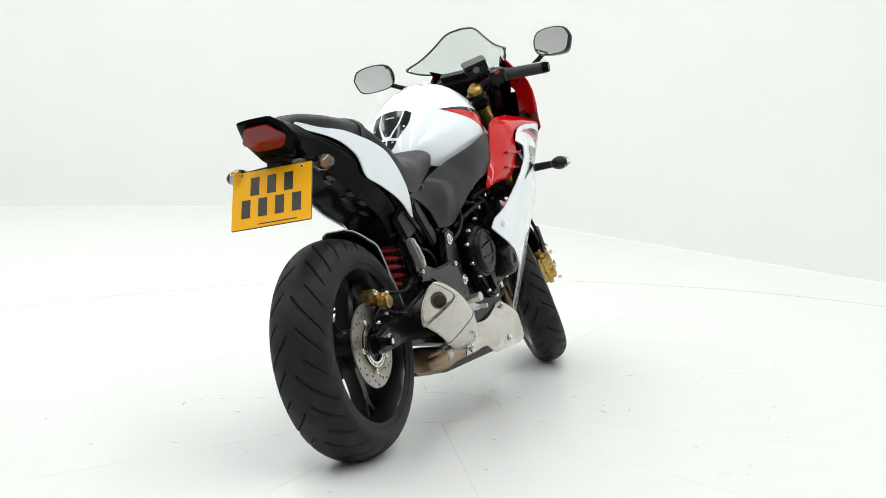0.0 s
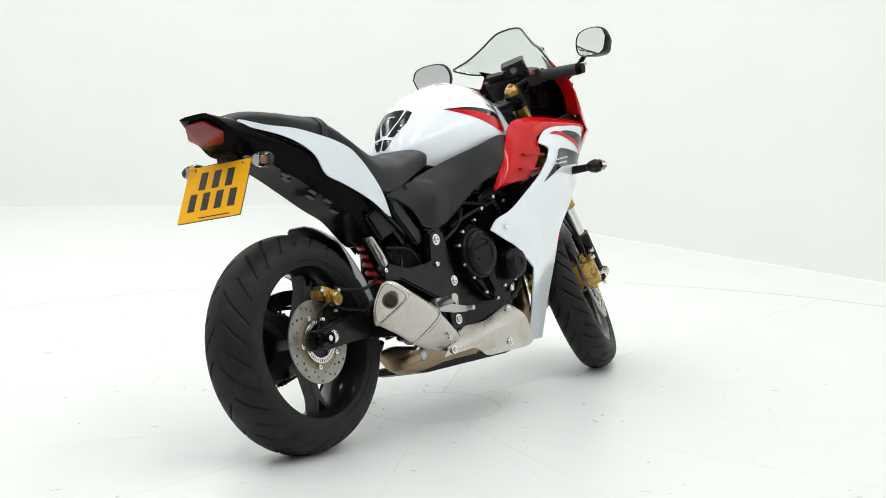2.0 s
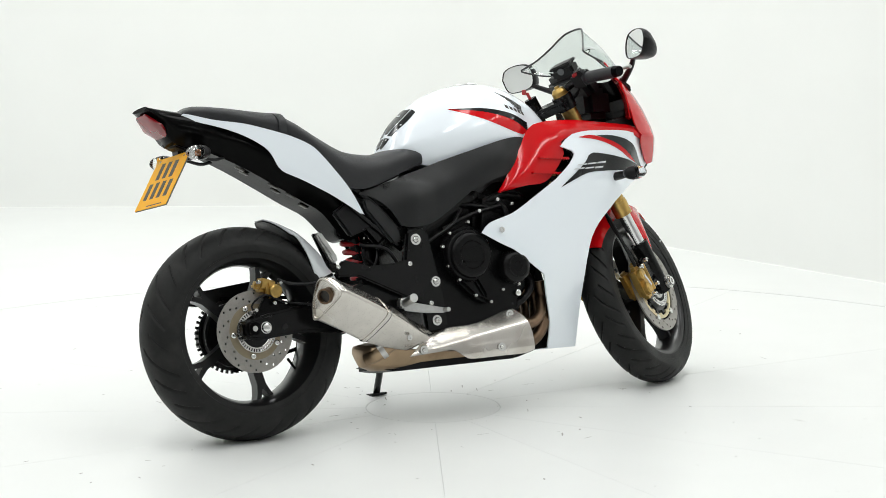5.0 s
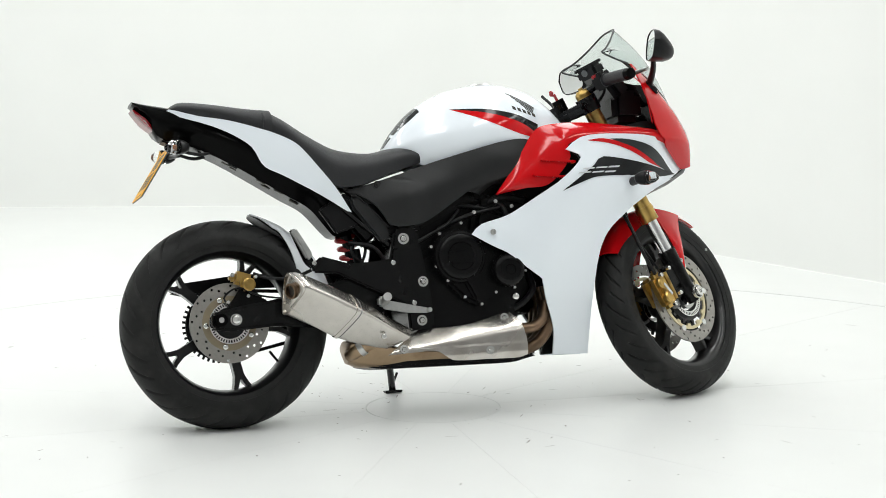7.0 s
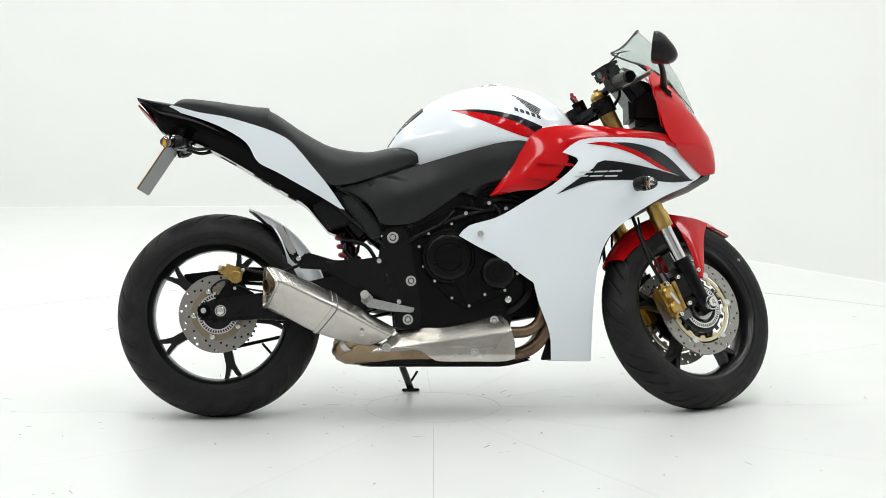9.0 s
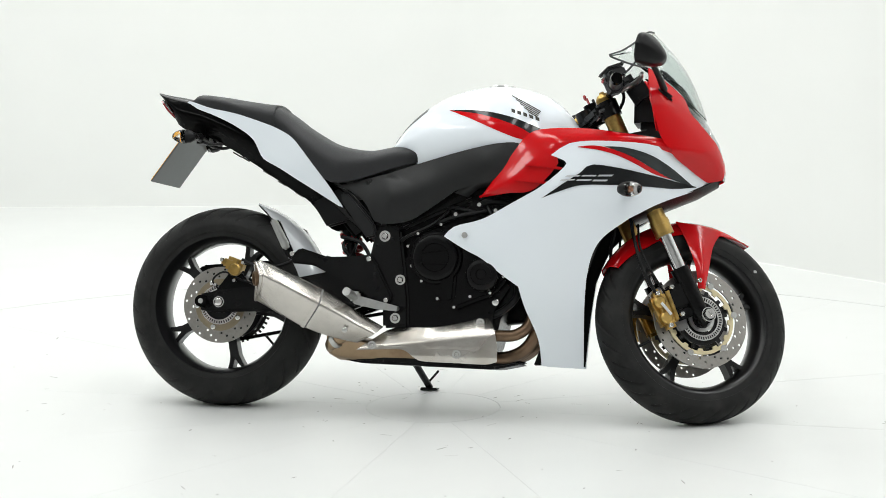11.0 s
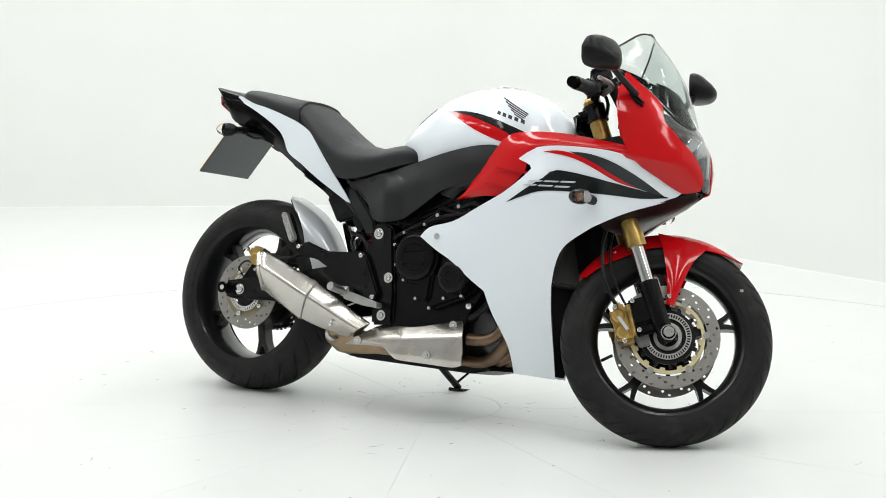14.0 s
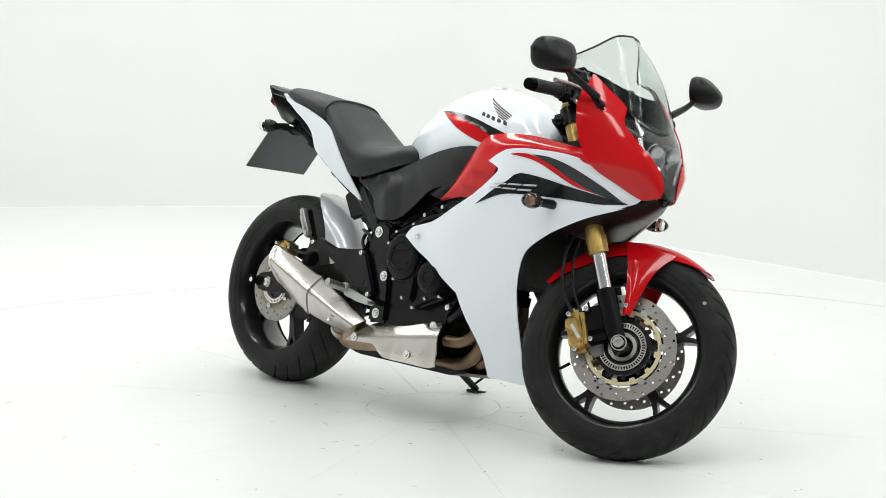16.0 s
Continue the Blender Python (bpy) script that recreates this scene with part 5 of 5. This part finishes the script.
fp = skins([([(0.387, 0.761), (0.446, 0.799), (0.57, 0.806), (0.72, 0.788), (0.838, 0.716)], [(0.387, 0.761), (0.432, 0.741), (0.420, 0.718), (0.39, 0.69), (0.351, 0.660)]),
            ([(0.838, 0.716), (0.80, 0.680), (0.70, 0.634), (0.612, 0.583)], [(0.351, 0.660), (0.274, 0.616), (0.19, 0.570), (0.106, 0.546), (0.075, 0.517)]),
            ([(0.612, 0.583), (0.540, 0.526), (0.508, 0.474), (0.492, 0.407)], [(0.075, 0.517), (0.138, 0.480), (0.188, 0.455), (0.245, 0.412), (0.297, 0.376)]),
            ([(0.492, 0.407), (0.486, 0.34), (0.483, 0.274), (0.480, 0.144)], [(0.297, 0.376), (0.314, 0.317), (0.342, 0.25), (0.353, 0.209), (0.357, 0.148)])], FAIR, 16, 16, 0.005)
PAIRS_LINER = [([(0.41, 0.75), (0.70, 0.770), (0.81, 0.712)], [(0.43, 0.735), (0.42, 0.71), (0.37, 0.665)]), ([(0.81, 0.712), (0.70, 0.642), (0.615, 0.588)], [(0.37, 0.665), (0.20, 0.570), (0.09, 0.520)]),
               ([(0.615, 0.588), (0.536, 0.520), (0.490, 0.407)], [(0.09, 0.520), (0.19, 0.458), (0.300, 0.376)]), ([(0.490, 0.407), (0.481, 0.274), (0.478, 0.150)], [(0.300, 0.376), (0.345, 0.25), (0.36, 0.152)])]
for s in (-1, 1):
    ln = skins(PAIRS_LINER, lambda x, z: FAIR(x, z) - 0.009, 10, 10, 0.002)
    part("fairing_liner", ln if s < 0 else mirrored(ln), M_BLACKP, bike, "black inner face of the fairing")
fp_left = mirrored(fp)
fairing = part("side_fairing", fp, M_WHITE, bike, "white pearl side fairing", angle=50)
fairing_l = part("side_fairing", fp_left, M_WHITE, bike, "white pearl side fairing", angle=50)
for s, own in ((-1, fairing), (1, fairing_l)):
    def film(name, A, B, mat, lift=0.0015, label="", n=22, m=6):
        bm = skin(A, B, FAIR, n, m, 0.0006, lift)
        if s > 0:
            bm.transform(Matrix.Diagonal((1, -1, 1, 1)))
        part(name, bm, mat, own, label)
    film("black_graphic", [(0.366, 0.634), (0.42, 0.672), (0.477, 0.712), (0.503, 0.735), (0.570, 0.731), (0.66, 0.715), (0.73, 0.702), (0.80, 0.690)], [(0.366, 0.634), (0.42, 0.655), (0.476, 0.673), (0.55, 0.678), (0.62, 0.679), (0.69, 0.678), (0.74, 0.678), (0.80, 0.688)], M_DECALK, label="black tapering graphic")
    film("red_graphic", [(0.463, 0.787), (0.51, 0.792), (0.56, 0.784), (0.62, 0.762), (0.68, 0.730), (0.731, 0.705)], [(0.463, 0.786), (0.53, 0.778), (0.58, 0.764), (0.63, 0.742), (0.68, 0.717), (0.731, 0.704)], M_RED, label="red tapering graphic")
    film("grey_graphic", [(0.54, 0.791), (0.60, 0.788), (0.67, 0.770), (0.73, 0.738), (0.79, 0.692)], [(0.56, 0.784), (0.62, 0.762), (0.68, 0.730), (0.72, 0.709), (0.775, 0.692)], M_DECALG, label="dark grey graphic")
    for k in range(3):
        x0 = 0.425 + 0.046 * k
        for lo, hi in ((0.0, 0.26), (0.74, 1.0)):
            def edge(f, u):
                return (x0 - 0.008 + 0.020 * f + 0.040 * u, 0.684 + 0.001 * k + (0.0165 + 0.002 * k) * f + 0.002 * u)
            film("badge_bar", [edge(hi, 0), edge(hi, 1)], [edge(lo, 0), edge(lo, 1)], M_SILVERD, 0.003, n=6, m=2)
    ins = part("fairing_screw", bolt((0.139, s * 0.217, 0.521), 0.009, 0.002), M_BOLT, own)
# signal lamps on the fairing
indicator((0.622, -0.262, 0.660), (0.93, -0.35, 0.0), (0.615, -0.17, 0.660), True)
indicator((0.622, 0.262, 0.660), (0.93, 0.35, 0.0), (0.615, 0.17, 0.660), True)

# red inner band and upper cowl
def NOSE(y, z):
    """How far forward the nose reaches: blunt across, raked back from the chin to the screen."""
    mid = np.interp(z, (0.700, 0.749, 0.775, 0.823, 0.881, 0.926, 0.970, 1.040), (0.884, 0.880, 0.876, 0.862, 0.829, 0.793, 0.757, 0.700))
    end = np.interp(z, (0.705, 0.738, 0.786, 0.826, 0.863, 0.914, 0.960, 1.040), (0.840, 0.800, 0.735, 0.700, 0.688, 0.674, 0.664, 0.642))
    half = np.interp(z, (0.705, 0.738, 0.786, 0.826, 0.863, 0.914, 0.960, 1.040), (0.052, 0.102, 0.178, 0.190, 0.197, 0.199, 0.186, 0.138))
    return float(mid - (mid - end) * (abs(y) / half) ** 2.6)


for s in (-1, 1):
    mk = (lambda b: b) if s < 0 else mirrored
    top = [(0.172, -0.168, 0.638), (0.209, -0.172, 0.687), (0.261, -0.174, 0.762), (0.31, -0.170, 0.828), (0.37, -0.166, 0.846), (0.482, -0.160, 0.848), (0.60, -0.165, 0.834), (0.70, -0.168, 0.820), (0.75, -0.150, 0.806)]
    low = [(0.172, -0.170, 0.636), (0.259, -0.190, 0.650), (0.335, -0.200, 0.660), (0.405, -0.204, 0.735), (0.40, -0.204, 0.775), (0.46, -0.200, 0.795), (0.58, -0.195, 0.800), (0.70, -0.178, 0.786), (0.76, -0.145, 0.766)]
    band = part("red_inner_panel", mk(strip(top, low, 36, 8, 0.005, 0.012)), M_RED, bike, "glossy red inner fairing panel")
    for q in ((0.30, 0.69), (0.33, 0.735)):
        part("louvre", mk(prism([(q[0] - 0.02, q[1]), (q[0] + 0.09, q[1] - 0.008), (q[0] + 0.09, q[1] - 0.016), (q[0] - 0.02, q[1] - 0.006)], -0.175, -0.212, 0.002)), M_RED, band)
    rear = [(-0.134, 1.032), (-0.154, 1.005), (-0.186, 0.960), (-0.199, 0.914), (-0.197, 0.863), (-0.190, 0.826), (-0.176, 0.782), (-0.102, 0.732), (-0.056, 0.704)]
    front = [(-0.130, 1.034), (-0.112, 0.990), (-0.092, 0.953), (-0.108, 0.922), (-0.114, 0.896), (-0.088, 0.848), (-0.057, 0.808), (-0.036, 0.774), (-0.028, 0.742), (-0.034, 0.716)]
    cowl = [[Vector((NOSE(c.x, c.y) + 0.002, c.x, c.y)) for c in [p.lerp(q, j / 14) for j in range(15)]] for p, q in zip(spline([(y, z, 0) for y, z in front], 40), spline([(y, z, 0) for y, z in rear], 40))]
    own_cowl = part("upper_cowl", mk(grid_bm(cowl, 0.004)), M_RED, bike, "glossy red upper nose cowl")
    if s > 0:
        part("cowl_liner", mk(grid_bm([[p + Vector((-0.008, 0.006, 0)) for p in row[1:-1]] for row in cowl[1:]], 0.003)), M_BLACKP, own_cowl, "black inner face of the cowl")
    part("cowl_return", mk(strip([(0.648, -0.160, 0.990), (0.668, -0.188, 0.955), (0.676, -0.196, 0.910), (0.690, -0.190, 0.840)], [(0.690, -0.110, 0.985), (0.712, -0.120, 0.945), (0.722, -0.124, 0.900), (0.728, -0.118, 0.835)], 18, 6, 0.003)), M_RED if s < 0 else M_BLACKP, bike, "red inner return of the cowl" if s < 0 else "")
    part("cockpit_shelf", mk(strip([(0.42, -0.155, 0.845), (0.55, -0.158, 0.842), (0.71, -0.168, 0.818)], [(0.42, -0.11, 0.80), (0.55, -0.09, 0.79), (0.70, -0.06, 0.79)], 14, 4, 0.004)), M_BLACKP, bike)
    part("cockpit_cheek", mk(prism([(0.57, 0.79), (0.735, 0.785), (0.715, 0.835), (0.680, 0.850), (0.62, 0.838), (0.57, 0.825)], -0.160, -0.146, 0.004)), M_BLACKP, bike)
# one headlamp across the nose: clear glass, a dark bucket behind it and two bright bowls
LAMP_EDGE = spline([(0.110, 0.922, 0), (0.113, 0.896, 0), (0.088, 0.848, 0), (0.058, 0.808, 0), (0.037, 0.774, 0), (0.030, 0.742, 0), (0.036, 0.716, 0)], 26)
lens_rows = [[Vector((NOSE(e.x * v, e.y) - 0.001, e.x * v, e.y)) for v in [j / 10 for j in range(-10, 11)]] for e in LAMP_EDGE]
bucket = [[Vector((NOSE(e.x * v, e.y) - 0.012 - 0.050 * (1 - v ** 4) * math.sin(math.pi * min(1, max(0, (e.y - 0.70) / 0.24))), e.x * v * 0.98, e.y)) for v in [j / 10 for j in range(-10, 11)]] for e in LAMP_EDGE]
lamp = part("headlamp", grid_bm(bucket, 0.004), M_BLACKG, bike, "dark headlamp bucket behind one clear glass")
part("headlamp_glass", grid_bm(lens_rows, 0.003), M_LENSH, lamp, "clear headlamp glass")
for s in (-1, 1):
    bowl = [[Vector((0.806 + 0.020 * r * r, s * 0.034 + 0.040 * r * math.cos(a), 0.822 + 0.042 * r * math.sin(a) - 0.10 * 0.02 * r * r)) for a in [2 * math.pi * k / 24 for k in range(25)]] for r in (0.2, 0.4, 0.6, 0.8, 1.0)]
    part("reflector", grid_bm(bowl, 0.002), M_CHROME, lamp, "chrome headlamp reflector", m=Matrix.Translation((0.012, 0, 0)))
    part("lamp_brow", strip([(0.800, s * 0.012, 0.880), (0.792, s * 0.060, 0.884), (0.766, s * 0.096, 0.900)], [(0.828, s * 0.012, 0.862), (0.818, s * 0.060, 0.868), (0.786, s * 0.098, 0.884)], 12, 4, 0.003), M_CHROME, lamp)
    part("lamp_divider", tube([(0.838, s * 0.074, 0.838), (0.852, s * 0.048, 0.800), (0.864, s * 0.026, 0.760)], 0.004, 8), M_ALU, lamp)
under = [[Vector((x, w * v, z - 0.02 * (1 - v * v))) for v in [j / 5 for j in range(-5, 6)]] for x, w, z in ((0.862, 0.03, 0.716), (0.80, 0.075, 0.680), (0.70, 0.125, 0.640), (0.62, 0.155, 0.600))]
part("nose_underside", grid_bm(under, 0.004), M_BLACKP, bike, "black nose underside")

# screen
peak = [(0.656, 0.0, 1.163), (0.642, 0.05, 1.154), (0.610, 0.095, 1.116), (0.578, 0.135, 1.085), (0.556, 0.166, 1.070), (0.546, 0.178, 1.060)]
foot = [(NOSE(y, z) + 0.006, y, z) for y, z in ((0.0, 0.896), (0.04, 0.902), (0.075, 0.920), (0.095, 0.950), (0.112, 0.990))] + [(0.645, 0.135, 1.032), (0.566, 0.172, 1.050)]
a_, b_ = spline(peak, 16), spline(foot, 16)
srows = []
for p, q in list(zip(a_, b_))[::-1]:
    srows.append([Vector((c.x, -c.y, c.z)) + Vector((0.02, 0, 0.012)) * math.sin(math.pi * j / 12) for j, c in enumerate(p.lerp(q, k / 12) for k in range(13))])
for p, q in list(zip(a_, b_))[1:]:
    srows.append([c + Vector((0.02, 0, 0.012)) * math.sin(math.pi * j / 12) for j, c in enumerate(p.lerp(q, k / 12) for k in range(13))])
screen = part("windscreen", grid_bm(srows, 0.003), M_SCREEN, bike, "lightly smoked clear windscreen", angle=70)
screen.visible_shadow = False
rim_line = [Vector((p.x, -p.y, p.z)) for p in a_[::-1]] + a_[1:]
part("screen_edge", tube([Vector((0.645, -0.136, 1.033)), Vector((0.60, -0.158, 1.042))] + rim_line + [Vector((0.60, 0.158, 1.042)), Vector((0.645, 0.136, 1.033))], 0.0030, 8, 110), M_TRIM, screen, "grey rubber edge trim")
shroud = [[Vector((c.x - 0.006, sg * c.y, c.z - 0.004)) for c in [q.lerp(p, k / 5 * 0.36) for k in range(6)]] for sg, p, q in [(-1, p, q) for p, q in list(zip(a_, b_))[11::-1]] + [(1, p, q) for p, q in list(zip(a_, b_))[1:12]]]
part("screen_shroud", grid_bm(shroud, 0.003), M_BLACKG, screen, "black band under the screen")
dash = part("instrument_panel", joined(block((0.62, 0, 0.975), (0.06, 0.20, 0.11), 0.02, Matrix.Rotation(radians(-35), 4, "Y")), block((0.66, 0, 0.91), (0.10, 0.16, 0.10), 0.02)), M_BLACKP, bike, "black instrument binnacle")

# mirrors
def wing_mirror(s, c):
    """A rounded mirror shell with its glass, on a stem from the cowl."""
    c = Vector(c)
    F = Matrix.Translation(c) @ Matrix.Rotation(radians(15 if s > 0 else -12), 4, "Z") @ Matrix.Rotation(radians(8 if s < 0 else -7), 4, "Y") @ Matrix.Rotation(radians(-s * 8), 4, "X")
    out = [(0.063, 0.016), (0.056, -0.024), (0.034, -0.040), (-0.026, -0.046), (-0.052, -0.034), (-0.060, 0.002), (-0.046, 0.032), (0.0, 0.046), (0.044, 0.042)]
    ring = spline([(p[0], p[1], 0) for p in out + [out[0]]], 37)[:-1]

    def rg(x, k, dz=0.0):
        return [Vector((x, s * p.x * k * 1.12, p.y * k + dz)) for p in ring]
    shell = part("mirror", loft([rg(-0.0075, 0.90), rg(-0.0075, 0.955), rg(-0.0115, 0.965), rg(-0.011, 1.0), rg(-0.004, 1.03), rg(0.008, 1.00, -0.001), rg(0.022, 0.90, -0.005), rg(0.036, 0.74, -0.011), rg(0.049, 0.54, -0.015), rg(0.058, 0.32, -0.017), rg(0.062, 0.10, -0.017)]), M_BLACKP, bike, "black wing mirror shell", m=F)
    part("mirror_glass", loft([rg(-0.0092, 0.945), rg(-0.0080, 0.95)]), M_MIRROR, shell, "silvered mirror glass", m=F)
    foot_ = Vector((0.705, s * 0.150, 0.958))
    part("mirror_stem", joined(tube([c + Vector((0.012, -s * 0.038, -0.028)), c.lerp(foot_, 0.55) + Vector((0.006, 0, -0.004)), foot_ + Vector((0, s * 0.006, 0.008))], (0.0075, 0.011), 10), block(foot_ + Vector((0, 0, -0.006)), (0.06, 0.03, 0.022), 0.008, Matrix.Rotation(radians(38), 4, "Y"))), M_BLACKP, shell)


wing_mirror(-1, (0.662, -0.306, 1.056))
wing_mirror(1, (0.650, 0.346, 1.064))

# cables between the bars and the frame
for pts in ([(0.56, -0.12, 1.0), (0.58, -0.08, 0.95), (0.54, -0.03, 0.90), (0.46, 0.0, 0.87)], [(0.46, 0.15, 0.98), (0.48, 0.10, 0.93), (0.44, 0.06, 0.89), (0.40, 0.05, 0.86)]):
    part("control_cable", tube(pts, 0.005, 8), M_BLACKP, bike)


# ---- movement: the stage turns evenly, and the motorcycle with it ----
def motions():
    turns = [(0.5 * k, -7.1514 * (0.5 * k - 9.0)) for k in range(33)]
    stand = Matrix.Translation((0, -0.083, 0)) @ pose(0, 0, 0, 0, 0, 2.5) @ pose(0, 0, 0, -12.5)
    walk(bike, [(t, pose(0, 0, 0, 0, 0, a) @ stand) for t, a in turns])
    walk(turntable, [(t, pose(0, 0, GROUND, 0, 0, a)) for t, a in turns])


motions()
